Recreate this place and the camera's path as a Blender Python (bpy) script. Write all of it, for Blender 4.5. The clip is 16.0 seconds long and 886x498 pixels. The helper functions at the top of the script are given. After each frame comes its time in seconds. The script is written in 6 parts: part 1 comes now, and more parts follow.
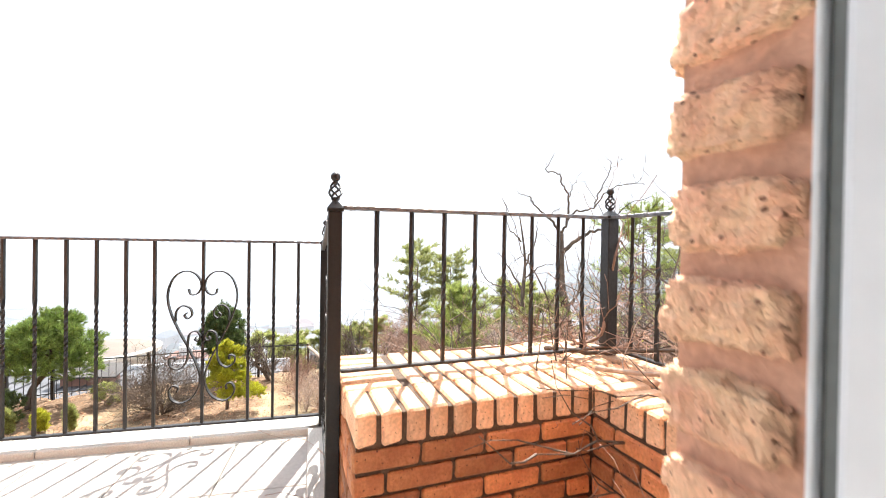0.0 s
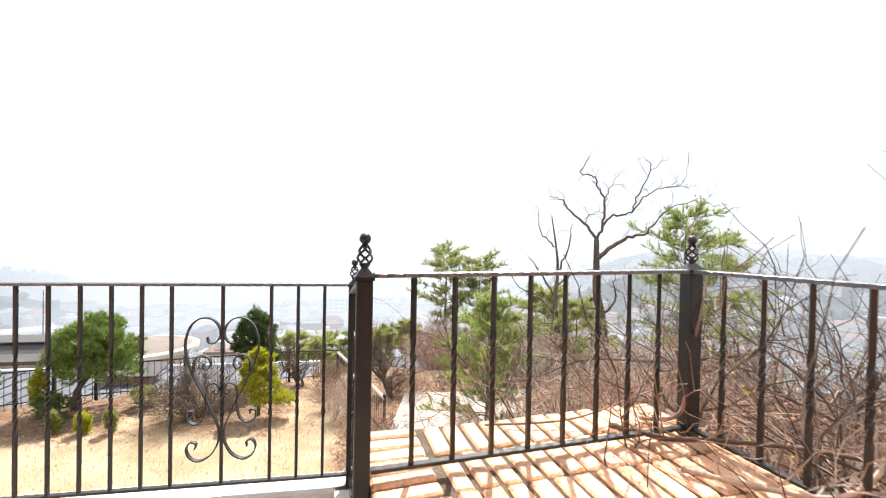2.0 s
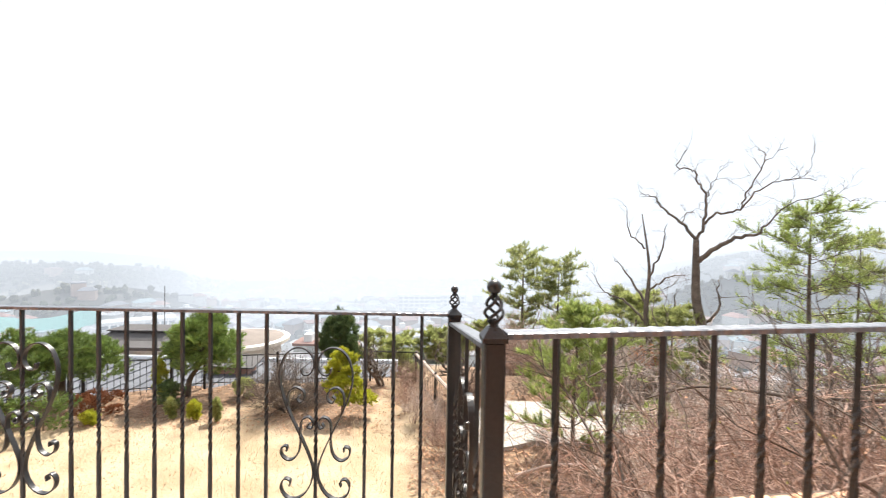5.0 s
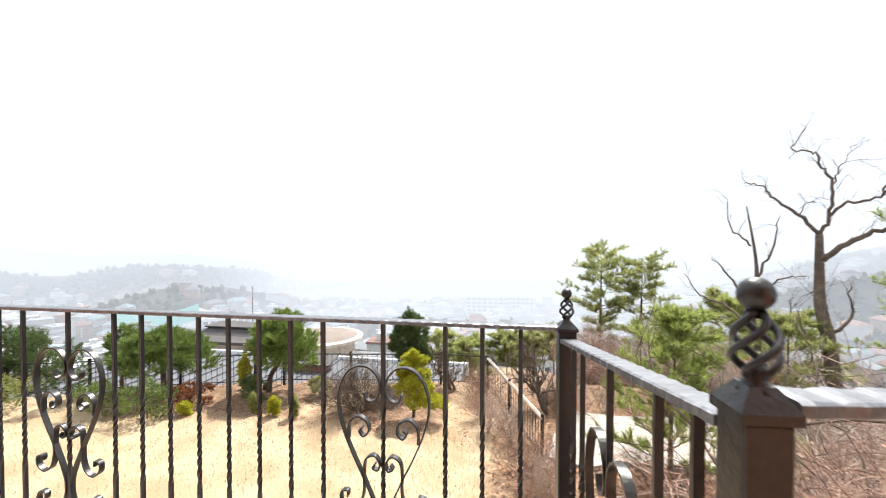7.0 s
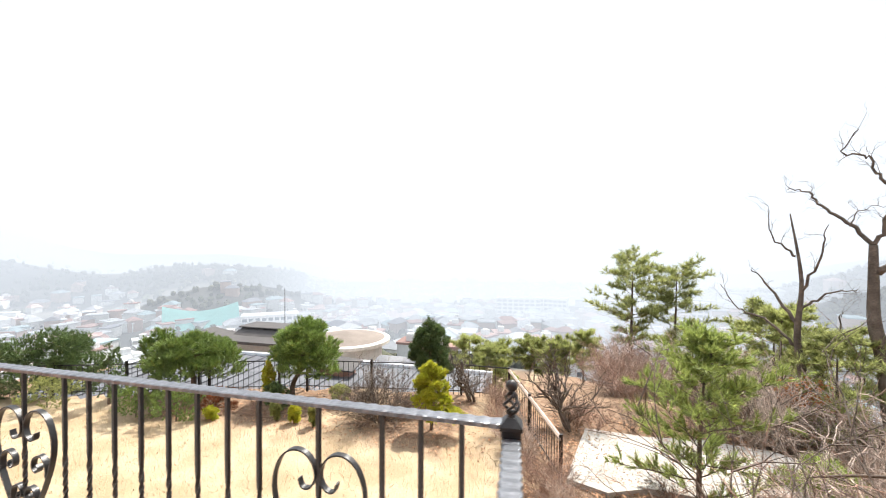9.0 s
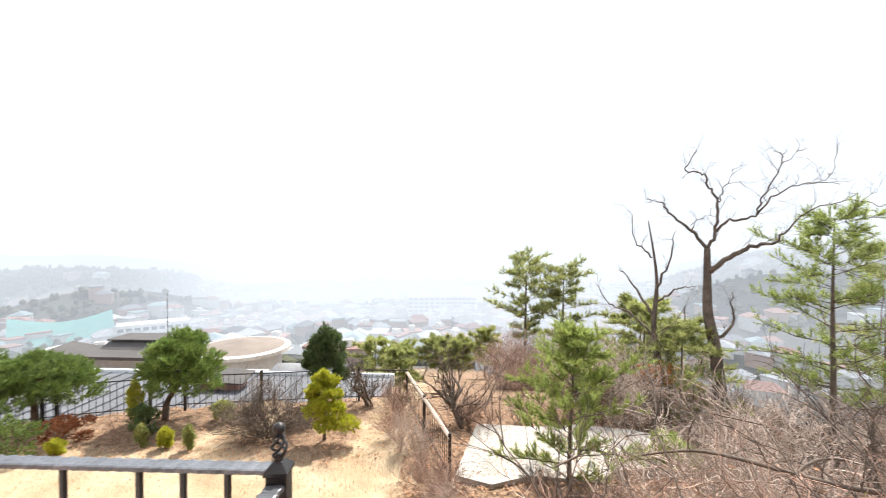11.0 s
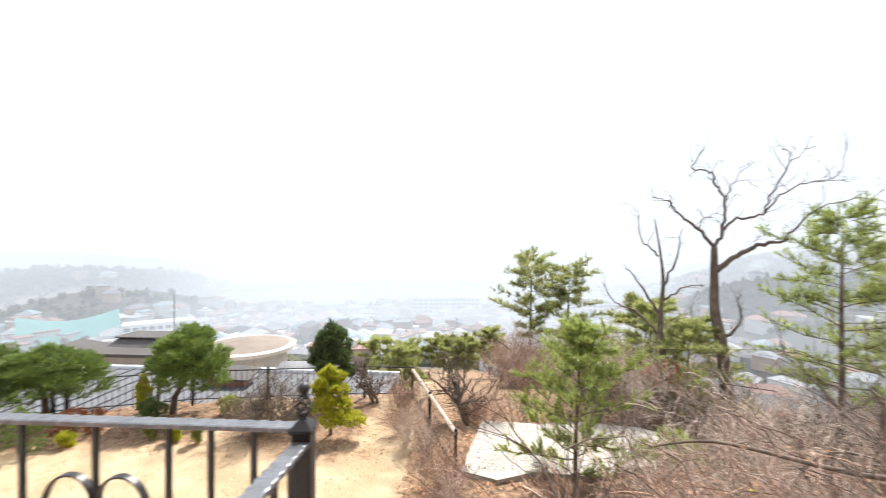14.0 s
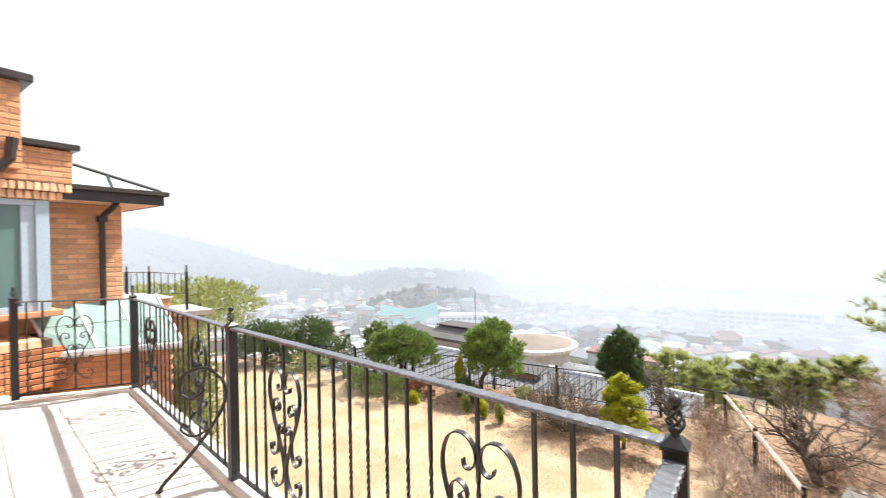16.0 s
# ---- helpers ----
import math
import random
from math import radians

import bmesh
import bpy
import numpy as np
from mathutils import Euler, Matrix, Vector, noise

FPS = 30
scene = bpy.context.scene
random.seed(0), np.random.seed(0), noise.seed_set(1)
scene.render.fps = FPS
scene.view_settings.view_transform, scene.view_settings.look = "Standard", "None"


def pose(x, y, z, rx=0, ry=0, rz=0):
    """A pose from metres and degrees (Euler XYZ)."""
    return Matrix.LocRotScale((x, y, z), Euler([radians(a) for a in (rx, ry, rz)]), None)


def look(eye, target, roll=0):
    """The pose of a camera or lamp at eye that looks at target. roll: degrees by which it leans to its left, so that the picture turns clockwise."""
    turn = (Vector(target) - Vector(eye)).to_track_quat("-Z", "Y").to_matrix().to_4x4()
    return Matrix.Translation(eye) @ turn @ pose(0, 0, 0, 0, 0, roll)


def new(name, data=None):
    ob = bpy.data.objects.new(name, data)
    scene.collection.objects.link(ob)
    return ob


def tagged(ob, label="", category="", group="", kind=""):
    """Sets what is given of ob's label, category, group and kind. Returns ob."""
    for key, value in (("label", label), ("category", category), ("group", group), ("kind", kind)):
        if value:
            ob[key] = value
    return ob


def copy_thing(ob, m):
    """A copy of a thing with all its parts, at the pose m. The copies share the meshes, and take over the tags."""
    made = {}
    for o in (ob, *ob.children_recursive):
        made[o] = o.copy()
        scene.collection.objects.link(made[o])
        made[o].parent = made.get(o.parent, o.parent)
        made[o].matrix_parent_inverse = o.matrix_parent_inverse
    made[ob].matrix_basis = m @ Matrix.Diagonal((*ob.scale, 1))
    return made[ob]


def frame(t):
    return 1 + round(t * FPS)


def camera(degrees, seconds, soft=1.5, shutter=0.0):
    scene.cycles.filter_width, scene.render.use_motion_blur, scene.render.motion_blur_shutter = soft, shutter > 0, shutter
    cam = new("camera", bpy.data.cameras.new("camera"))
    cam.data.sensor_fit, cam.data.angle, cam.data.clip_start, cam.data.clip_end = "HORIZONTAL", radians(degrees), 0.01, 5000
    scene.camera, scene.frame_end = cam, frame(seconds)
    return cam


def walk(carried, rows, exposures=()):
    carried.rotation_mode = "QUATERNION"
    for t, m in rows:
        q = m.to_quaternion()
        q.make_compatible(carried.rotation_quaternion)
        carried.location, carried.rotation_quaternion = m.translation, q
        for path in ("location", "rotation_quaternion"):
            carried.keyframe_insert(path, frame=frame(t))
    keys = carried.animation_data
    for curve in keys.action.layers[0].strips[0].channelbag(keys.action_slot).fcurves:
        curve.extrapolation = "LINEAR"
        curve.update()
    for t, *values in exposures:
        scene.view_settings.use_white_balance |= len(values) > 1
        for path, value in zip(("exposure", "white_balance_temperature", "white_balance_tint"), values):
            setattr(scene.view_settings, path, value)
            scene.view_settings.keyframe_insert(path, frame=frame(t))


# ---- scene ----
cam = camera(94.9, 16.0, soft=1.0, shutter=0.6)

PATH = [
    (0, (0.099, -2.267, 0.987), (0.568, -0.323, 0.971), 0.9),
    (0.7, (0.113, -2.187, 1.065), (0.54, -0.233, 1.046), 0.8),
    (1.5, (0.12, -2.088, 1.146), (0.496, -0.124, 1.126), 0.9),
    (2, (0.09, -2.011, 1.199), (0.425, -0.039, 1.174), 1.1),
    (2.5, (0.095, -1.963, 1.242), (0.36, 0.019, 1.219), 1.0),
    (3, (0.082, -1.927, 1.279), (0.321, 0.058, 1.252), 1.0),
    (5.5, (-0.098, -1.672, 1.308), (-0.219, 0.324, 1.269), 0.7),
    (6, (-0.165, -1.595, 1.311), (-0.382, 0.392, 1.278), 0.5),
    (6.5, (-0.183, -1.462, 1.278), (-0.455, 0.519, 1.243), 0.2),
    (7, (-0.158, -1.298, 1.258), (-0.506, 0.671, 1.223), 0.1),
    (7.5, (-0.154, -1.222, 1.291), (-0.622, 0.722, 1.257), 0.3),
    (8, (-0.125, -1.131, 1.371), (-0.634, 0.802, 1.337), 0.2),
    (10.3, (0.413, -1.103, 1.556), (0.062, 0.865, 1.534), 0.2),
    (10.5, (0.438, -1.095, 1.564), (0.172, 0.887, 1.54), 0.2),
    (11, (0.467, -1.048, 1.593), (0.397, 0.95, 1.559), 0.3),
    (11.5, (0.495, -1.018, 1.593), (0.48, 0.981, 1.556), 0.4),
    (12, (0.511, -1.026, 1.589), (0.515, 0.973, 1.553), 0.6),
    (12.5, (0.532, -1.035, 1.562), (0.555, 0.964, 1.528), 0.4),
    (13, (0.506, -1.017, 1.511), (0.551, 0.982, 1.478), 0.6),
    (13.5, (0.487, -1.061, 1.496), (0.521, 0.939, 1.463), 0.6),
    (14, (0.425, -1.081, 1.497), (0.334, 0.916, 1.468), 0.5),
    (14.5, (0.274, -1.113, 1.492), (-0.141, 0.843, 1.464), 0.2),
    (15, (0.232, -1.163, 1.494), (-0.573, 0.668, 1.475), -0.7),
    (15.5, (0.204, -1.147, 1.491), (-0.919, 0.508, 1.479), -1.0),
    (16, (0.212, -1.112, 1.481), (-1.078, 0.416, 1.476), -1.1),
]
walk(cam, [(t, look(eye, target, roll)) for t, eye, target, roll in PATH], exposures=[(0.0, 1.5), (0.8, 1.28), (1.8, 1.13), (16.0, 1.08)])

# ---- world and sun ----
SUN_SLOPE = Vector((0.22, 0.69, 1.0)).normalized()      # towards the sun
sun_elev = math.asin(SUN_SLOPE.z)
sun_azim = math.atan2(SUN_SLOPE.x, SUN_SLOPE.y)         # from +y towards +x
world = bpy.data.worlds.new("world")
scene.world = world
world.use_nodes = True
wn = world.node_tree.nodes
sky = wn.new("ShaderNodeTexSky")
sky.sky_type = "NISHITA"
sky.sun_disc = False
sky.sun_elevation = sun_elev
sky.sun_rotation = sun_azim
sky.air_density, sky.dust_density = 1.0, 1.5
wn["Background"].inputs["Strength"].default_value = 0.14
hazy = wn.new("ShaderNodeMix")                          # thin bright haze over the whole sky
hazy.data_type = "RGBA"
hazy.inputs["Factor"].default_value = 0.72
hazy.inputs["B"].default_value = (5.9, 6.1, 6.3, 1)
world.node_tree.links.new(sky.outputs[0], hazy.inputs["A"])
world.node_tree.links.new(hazy.outputs["Result"], wn["Background"].inputs["Color"])
sun_data = bpy.data.lights.new("sun", "SUN")
sun_data.energy, sun_data.angle, sun_data.color = 4.6, radians(0.6), (1.0, 0.95, 0.87)
sun = new("sun", sun_data)
sun.matrix_world = look(SUN_SLOPE * 50, (0, 0, 0))


# ---- materials ----
def material(name, base, rough=0.7, metal=0.0, vary=0.25, scale=6.0, fine=60.0, bump=0.2, bump_scale=None,
             rand=0.0, island=0.0, second=None, spec=0.5, translucent=0.0):
    """A procedural surface: two scales of noise on the colour, fine relief, and a shade per object or per piece."""
    m = bpy.data.materials.new(name)
    m.use_nodes = True
    n, l = m.node_tree.nodes, m.node_tree.links
    b = n["Principled BSDF"]
    b.inputs["Roughness"].default_value, b.inputs["Metallic"].default_value = rough, metal
    b.inputs["Specular IOR Level"].default_value = spec
    co = n.new("ShaderNodeTexCoord")
    big = n.new("ShaderNodeTexNoise")
    big.inputs["Scale"].default_value, big.inputs["Detail"].default_value = scale, 5
    small = n.new("ShaderNodeTexNoise")
    small.inputs["Scale"].default_value, small.inputs["Detail"].default_value = fine, 3
    l.new(co.outputs["Object"], big.inputs["Vector"])
    l.new(co.outputs["Object"], small.inputs["Vector"])
    ramp = n.new("ShaderNodeMix")
    ramp.data_type = "RGBA"
    other = second if second else tuple(c * (1 - vary) for c in base)
    ramp.inputs["A"].default_value, ramp.inputs["B"].default_value = (*base, 1), (*other, 1)
    span = n.new("ShaderNodeMapRange")
    span.inputs["From Min"].default_value, span.inputs["From Max"].default_value = 0.35, 0.65
    l.new(big.outputs["Fac"], span.inputs["Value"])
    l.new(span.outputs["Result"], ramp.inputs["Factor"])
    grain = n.new("ShaderNodeMapRange")
    grain.inputs["From Min"].default_value, grain.inputs["From Max"].default_value = 0.3, 0.7
    grain.inputs["To Min"].default_value, grain.inputs["To Max"].default_value = 1 - vary * 0.8, 1 + vary * 0.5
    l.new(small.outputs["Fac"], grain.inputs["Value"])
    value = grain.outputs["Result"]
    for amount, node, out in ((rand, "ShaderNodeObjectInfo", "Random"), (island, "ShaderNodeNewGeometry", "Random Per Island")):
        if amount:
            r = n.new(node)
            s = n.new("ShaderNodeMapRange")
            s.inputs["To Min"].default_value, s.inputs["To Max"].default_value = 1 - amount, 1 + amount
            l.new(r.outputs[out], s.inputs["Value"])
            mul = n.new("ShaderNodeMath")
            mul.operation = "MULTIPLY"
            l.new(value, mul.inputs[0])
            l.new(s.outputs["Result"], mul.inputs[1])
            value = mul.outputs[0]
    hsv = n.new("ShaderNodeHueSaturation")
    l.new(ramp.outputs["Result"], hsv.inputs["Color"])
    l.new(value, hsv.inputs["Value"])
    l.new(hsv.outputs["Color"], b.inputs["Base Color"])
    if bump:
        bn = n.new("ShaderNodeBump")
        bn.inputs["Strength"].default_value, bn.inputs["Distance"].default_value = bump, 0.01
        src = small
        if bump_scale:
            src = n.new("ShaderNodeTexNoise")
            src.inputs["Scale"].default_value, src.inputs["Detail"].default_value = bump_scale, 4
            l.new(co.outputs["Object"], src.inputs["Vector"])
        l.new(src.outputs["Fac"], bn.inputs["Height"])
        l.new(bn.outputs["Normal"], b.inputs["Normal"])
    if translucent:
        t = n.new("ShaderNodeBsdfTranslucent")
        l.new(hsv.outputs["Color"], t.inputs["Color"])
        mix = n.new("ShaderNodeMixShader")
        mix.inputs[0].default_value = translucent
        l.new(b.outputs[0], mix.inputs[1])
        l.new(t.outputs[0], mix.inputs[2])
        l.new(mix.outputs[0], n["Material Output"].inputs["Surface"])
    return m


def pitted(m, scale, size, dark):
    """Adds dark pits with depth of their own to a material."""
    n, l = m.node_tree.nodes, m.node_tree.links
    b = n["Principled BSDF"]
    v = n.new("ShaderNodeTexVoronoi")
    v.inputs["Scale"].default_value, v.inputs["Randomness"].default_value = scale, 1
    co = n["Texture Coordinate"]
    warp = n.new("ShaderNodeTexNoise")
    warp.inputs["Scale"].default_value = scale * 0.7
    add = n.new("ShaderNodeVectorMath")
    add.operation = "MULTIPLY_ADD"
    add.inputs[1].default_value = (0.6 / scale,) * 3
    l.new(co.outputs["Object"], warp.inputs["Vector"])
    l.new(warp.outputs["Color"], add.inputs[0])
    l.new(co.outputs["Object"], add.inputs[2])
    l.new(add.outputs[0], v.inputs["Vector"])
    s = n.new("ShaderNodeMapRange")
    s.inputs["From Min"].default_value, s.inputs["From Max"].default_value = size * 0.6, size
    s.inputs["To Min"].default_value, s.inputs["To Max"].default_value = 1, 0
    l.new(v.outputs["Distance"], s.inputs["Value"])
    src = b.inputs["Base Color"].links[0].from_socket
    mix = n.new("ShaderNodeMix")
    mix.data_type = "RGBA"
    mix.inputs["B"].default_value = (*dark, 1)
    l.new(s.outputs["Result"], mix.inputs["Factor"])
    l.new(src, mix.inputs["A"])
    l.new(mix.outputs["Result"], b.inputs["Base Color"])
    return m


def glassy(name, tint, rough=0.02, see=0.6):
    m = bpy.data.materials.new(name)
    m.use_nodes = True
    n, l = m.node_tree.nodes, m.node_tree.links
    b = n["Principled BSDF"]
    b.inputs["Base Color"].default_value = (*tint, 1)
    b.inputs["Roughness"].default_value = rough
    b.inputs["Specular IOR Level"].default_value = 0.6
    t = n.new("ShaderNodeBsdfTransparent")
    t.inputs["Color"].default_value = (*[0.5 + 0.5 * c for c in tint], 1)
    mix = n.new("ShaderNodeMixShader")
    mix.inputs[0].default_value = see
    l.new(b.outputs[0], mix.inputs[1])
    l.new(t.outputs[0], mix.inputs[2])
    l.new(mix.outputs[0], n["Material Output"].inputs["Surface"])
    return m


def veil(name, amount, colour, strength, radius, glare, top=0.0, z0=0.0, z1=1.0):
    """A glowing see-through sheet that paints far haze, denser along the middle of the valley for the glare towards the
    sun.
    """
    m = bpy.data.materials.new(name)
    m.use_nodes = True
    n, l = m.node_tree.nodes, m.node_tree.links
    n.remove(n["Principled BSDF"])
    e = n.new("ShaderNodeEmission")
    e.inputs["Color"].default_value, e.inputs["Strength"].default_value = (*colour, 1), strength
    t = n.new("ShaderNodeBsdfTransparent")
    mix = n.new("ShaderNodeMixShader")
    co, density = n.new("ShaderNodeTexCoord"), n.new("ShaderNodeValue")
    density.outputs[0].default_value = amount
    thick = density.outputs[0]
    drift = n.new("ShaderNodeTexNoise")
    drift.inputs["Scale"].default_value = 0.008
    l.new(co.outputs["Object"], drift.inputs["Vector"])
    if top:                                             # more opaque higher up, so hilltops fade
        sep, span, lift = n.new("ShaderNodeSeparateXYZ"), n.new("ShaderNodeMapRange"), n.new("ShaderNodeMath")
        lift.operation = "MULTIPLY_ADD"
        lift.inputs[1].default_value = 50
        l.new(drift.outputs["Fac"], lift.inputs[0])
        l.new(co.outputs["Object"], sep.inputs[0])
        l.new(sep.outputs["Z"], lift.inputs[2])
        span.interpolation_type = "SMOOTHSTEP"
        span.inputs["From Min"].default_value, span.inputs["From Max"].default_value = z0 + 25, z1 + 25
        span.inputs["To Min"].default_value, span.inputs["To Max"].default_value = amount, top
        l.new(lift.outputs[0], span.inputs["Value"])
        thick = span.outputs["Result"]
    # sunward haze glare, painted as extra opacity round the valley's middle
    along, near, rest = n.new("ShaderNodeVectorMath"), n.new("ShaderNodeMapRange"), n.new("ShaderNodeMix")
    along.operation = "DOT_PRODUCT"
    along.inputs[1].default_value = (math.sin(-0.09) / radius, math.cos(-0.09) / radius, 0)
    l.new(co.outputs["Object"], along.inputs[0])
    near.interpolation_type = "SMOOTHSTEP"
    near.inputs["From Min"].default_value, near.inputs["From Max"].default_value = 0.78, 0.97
    near.inputs["To Max"].default_value = glare
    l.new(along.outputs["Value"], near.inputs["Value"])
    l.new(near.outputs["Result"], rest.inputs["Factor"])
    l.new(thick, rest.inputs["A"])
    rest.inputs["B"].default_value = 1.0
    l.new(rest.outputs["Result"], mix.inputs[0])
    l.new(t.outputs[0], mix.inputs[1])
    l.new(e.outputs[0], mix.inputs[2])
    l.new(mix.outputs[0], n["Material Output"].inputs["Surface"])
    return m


M_IRON = material("black_painted_iron", (0.016, 0.0145, 0.0145), 0.38, 0.0, 0.35, 9, 90, 0.15, rand=0.1, spec=0.5)
# black rail's sky and sun sheen, put into a pale grey metallic base
M_RAILTOP = material("sky_sheen_iron", (0.20, 0.21, 0.23), 0.38, 0.6, 0.3, 12, 90, 0.12, rand=0.05)
M_BRICK = pitted(material("fired_brick", (0.60, 0.26, 0.11), 0.7, 0, 0.22, 14, 120, 0.55, 70, rand=0.4, second=(0.44, 0.16, 0.07)), 55, 0.16, (0.07, 0.03, 0.02))
M_PALEBRICK = pitted(material("buff_brick", (0.82, 0.54, 0.34), 0.8, 0, 0.2, 22, 170, 1.0, 90, rand=0.12, second=(0.78, 0.41, 0.27)), 95, 0.2, (0.24, 0.11, 0.07))
# same brick, its base paled to carry the sun's glare on the tops
M_CAPBRICK = pitted(material("sunlit_cap_brick", (0.82, 0.54, 0.35), 0.6, 0, 0.25, 12, 110, 0.6, 70, rand=0.2, second=(0.72, 0.40, 0.22)), 60, 0.15, (0.12, 0.05, 0.03))
M_JOINED = material("brick_courses", (0.52, 0.22, 0.10), 0.85, 0, 0.2, 8, 80, 0.4, island=0.3, second=(0.44, 0.16, 0.07))
M_MORTAR = material("mortar", (0.13, 0.09, 0.065), 0.95, 0, 0.4, 10, 90, 0.4)
M_HOUSEBRICK = material("house_brick", (0.62, 0.34, 0.19), 0.8, 0, 0.2, 14, 120, 0.5, 70, rand=0.22, second=(0.58, 0.28, 0.14))
M_HOUSEMORTAR = material("tan_mortar", (0.52, 0.32, 0.21), 0.95, 0, 0.3, 10, 90, 0.3)
M_CANOPY = glassy("teal_glass", (0.33, 0.47, 0.44), 0.08, 0.25)
M_JAMBMORTAR = material("pink_mortar", (0.66, 0.38, 0.27), 0.95, 0, 0.2, 12, 120, 0.3)
M_TILE = material("pale_stone_tile", (0.44, 0.41, 0.38), 0.7, 0, 0.14, 3, 40, 0.15, rand=0.08)
M_GROUT = material("grout", (0.50, 0.48, 0.44), 0.9, 0, 0.2, 8, 60, 0.2)
M_KERB = material("pale_granite", (0.60, 0.57, 0.52), 0.75, 0, 0.2, 5, 140, 0.2, rand=0.06)
M_FRAME = material("white_upvc", (0.72, 0.75, 0.79), 0.35, 0, 0.05, 3, 30, 0.03)
# window frame with the blue of sky-lit shade put into its base
M_WINFRAME = material("shaded_window_frame", (0.36, 0.46, 0.55), 0.4, 0, 0.08, 3, 30, 0.05)
M_GASKET = material("grey_gasket", (0.16, 0.18, 0.18), 0.6, 0, 0.2, 6, 50, 0.1)
M_ALU = material("dark_brown_metal", (0.045, 0.035, 0.032), 0.45, 0.2, 0.25, 5, 60, 0.1)
M_PLASTER = material("white_plaster", (0.75, 0.74, 0.71), 0.8, 0, 0.12, 1.5, 30, 0.1, rand=0.08)
M_NEIGHBOUR = material("dull_white_render", (0.50, 0.50, 0.49), 0.85, 0, 0.15, 0.6, 8, 0.1)
M_GREYROOF = material("grey_metal_roof", (0.13, 0.135, 0.15), 0.65, 0.0, 0.3, 1.2, 12, 0.1, rand=0.08)
M_DARKROOF = material("dark_roof", (0.075, 0.068, 0.066), 0.7, 0, 0.25, 1, 12, 0.1)
M_TANROOF = material("tan_gravel_roof", (0.20, 0.165, 0.14), 0.85, 0, 0.2, 1, 20, 0.2)
M_BARK = material("grey_brown_bark", (0.16, 0.122, 0.095), 0.9, 0, 0.45, 5, 40, 0.9, 25)
M_TWIG = material("dry_twigs", (0.33, 0.215, 0.16), 0.85, 0, 0.3, 3, 40, 0.2, rand=0.2, island=0.3)
M_PALETWIG = material("pale_twigs", (0.50, 0.40, 0.33), 0.85, 0, 0.3, 3, 40, 0.2, island=0.3)
M_NEEDLE = material("pine_needles", (0.22, 0.31, 0.075), 0.5, 0, 0.3, 1.5, 12, 0, island=0.6, rand=0.12, translucent=0.3)
M_OLIVE = material("olive_needles", (0.42, 0.45, 0.16), 0.5, 0, 0.3, 1.5, 12, 0, island=0.45, rand=0.12, translucent=0.5)
M_YOUNG = material("young_pine_needles", (0.36, 0.43, 0.12), 0.5, 0, 0.3, 1.5, 12, 0, island=0.45, translucent=0.45)
M_VINE = material("red_brown_vine", (0.40, 0.25, 0.18), 0.75, 0, 0.3, 4, 50, 0.2, rand=0.2, island=0.4)
M_ORANGELEAF = material("orange_dead_needles", (0.50, 0.19, 0.06), 0.75, 0, 0.3, 2, 14, 0, island=0.4, translucent=0.4)
M_BAG = material("plastic_sheet", (0.75, 0.78, 0.82), 0.35, 0, 0.2, 8, 60, 0.2, second=(0.25, 0.36, 0.62))
M_GOLD = material("golden_needles", (0.52, 0.53, 0.05), 0.55, 0, 0.25, 2, 14, 0, island=0.35, translucent=0.4)
M_DARKGREEN = material("dark_evergreen", (0.13, 0.19, 0.065), 0.55, 0, 0.3, 2, 14, 0, island=0.45, rand=0.1, translucent=0.3)
M_RUST = material("russet_leaves", (0.24, 0.085, 0.035), 0.7, 0, 0.3, 2, 14, 0, island=0.45, translucent=0.3)
M_DRYLEAF = material("dry_leaf_litter", (0.40, 0.22, 0.12), 0.85, 0, 0.3, 2, 20, 0, island=0.5)
M_CONCRETE = material("pale_concrete", (0.44, 0.42, 0.38), 0.85, 0, 0.3, 1.2, 20, 0.2)
M_WALLFAR = [material("pale_render", (0.70, 0.70, 0.68), 0.8, 0, 0.1, 0.1, 1, 0, rand=0.15),
             material("brown_render", (0.42, 0.30, 0.24), 0.8, 0, 0.1, 0.1, 1, 0, rand=0.2)]
M_ROOFFAR = [material("terracotta_roof", (0.34, 0.20, 0.165), 0.8, 0, 0.1, 0.1, 1, 0, rand=0.2),
             material("slate_roof", (0.22, 0.22, 0.24), 0.8, 0, 0.1, 0.1, 1, 0, rand=0.25),
             material("blue_green_roof", (0.30, 0.38, 0.40), 0.8, 0, 0.1, 0.1, 1, 0, rand=0.2)]
M_ROOFFAR.append(material("pale_flat_roof", (0.50, 0.51, 0.52), 0.8, 0, 0.1, 0.1, 1, 0, rand=0.2))
M_FARWOOD = material("far_woods_brown", (0.105, 0.095, 0.06), 0.9, 0, 0.3, 0.02, 0.5, 0, island=0.4, second=(0.07, 0.085, 0.04))
M_WINFAR = material("far_window", (0.10, 0.12, 0.14), 0.2, 0, 0.1, 1, 4, 0)
M_NET = material("turquoise_net", (0.22, 0.52, 0.47), 0.7, 0, 0.15, 0.1, 0.6, 0)
M_GLASS = glassy("green_glass", (0.16, 0.27, 0.27), 0.03, 0.35)
M_ROOFGLASS = glassy("pale_green_glass", (0.60, 0.76, 0.70), 0.06, 0.25)


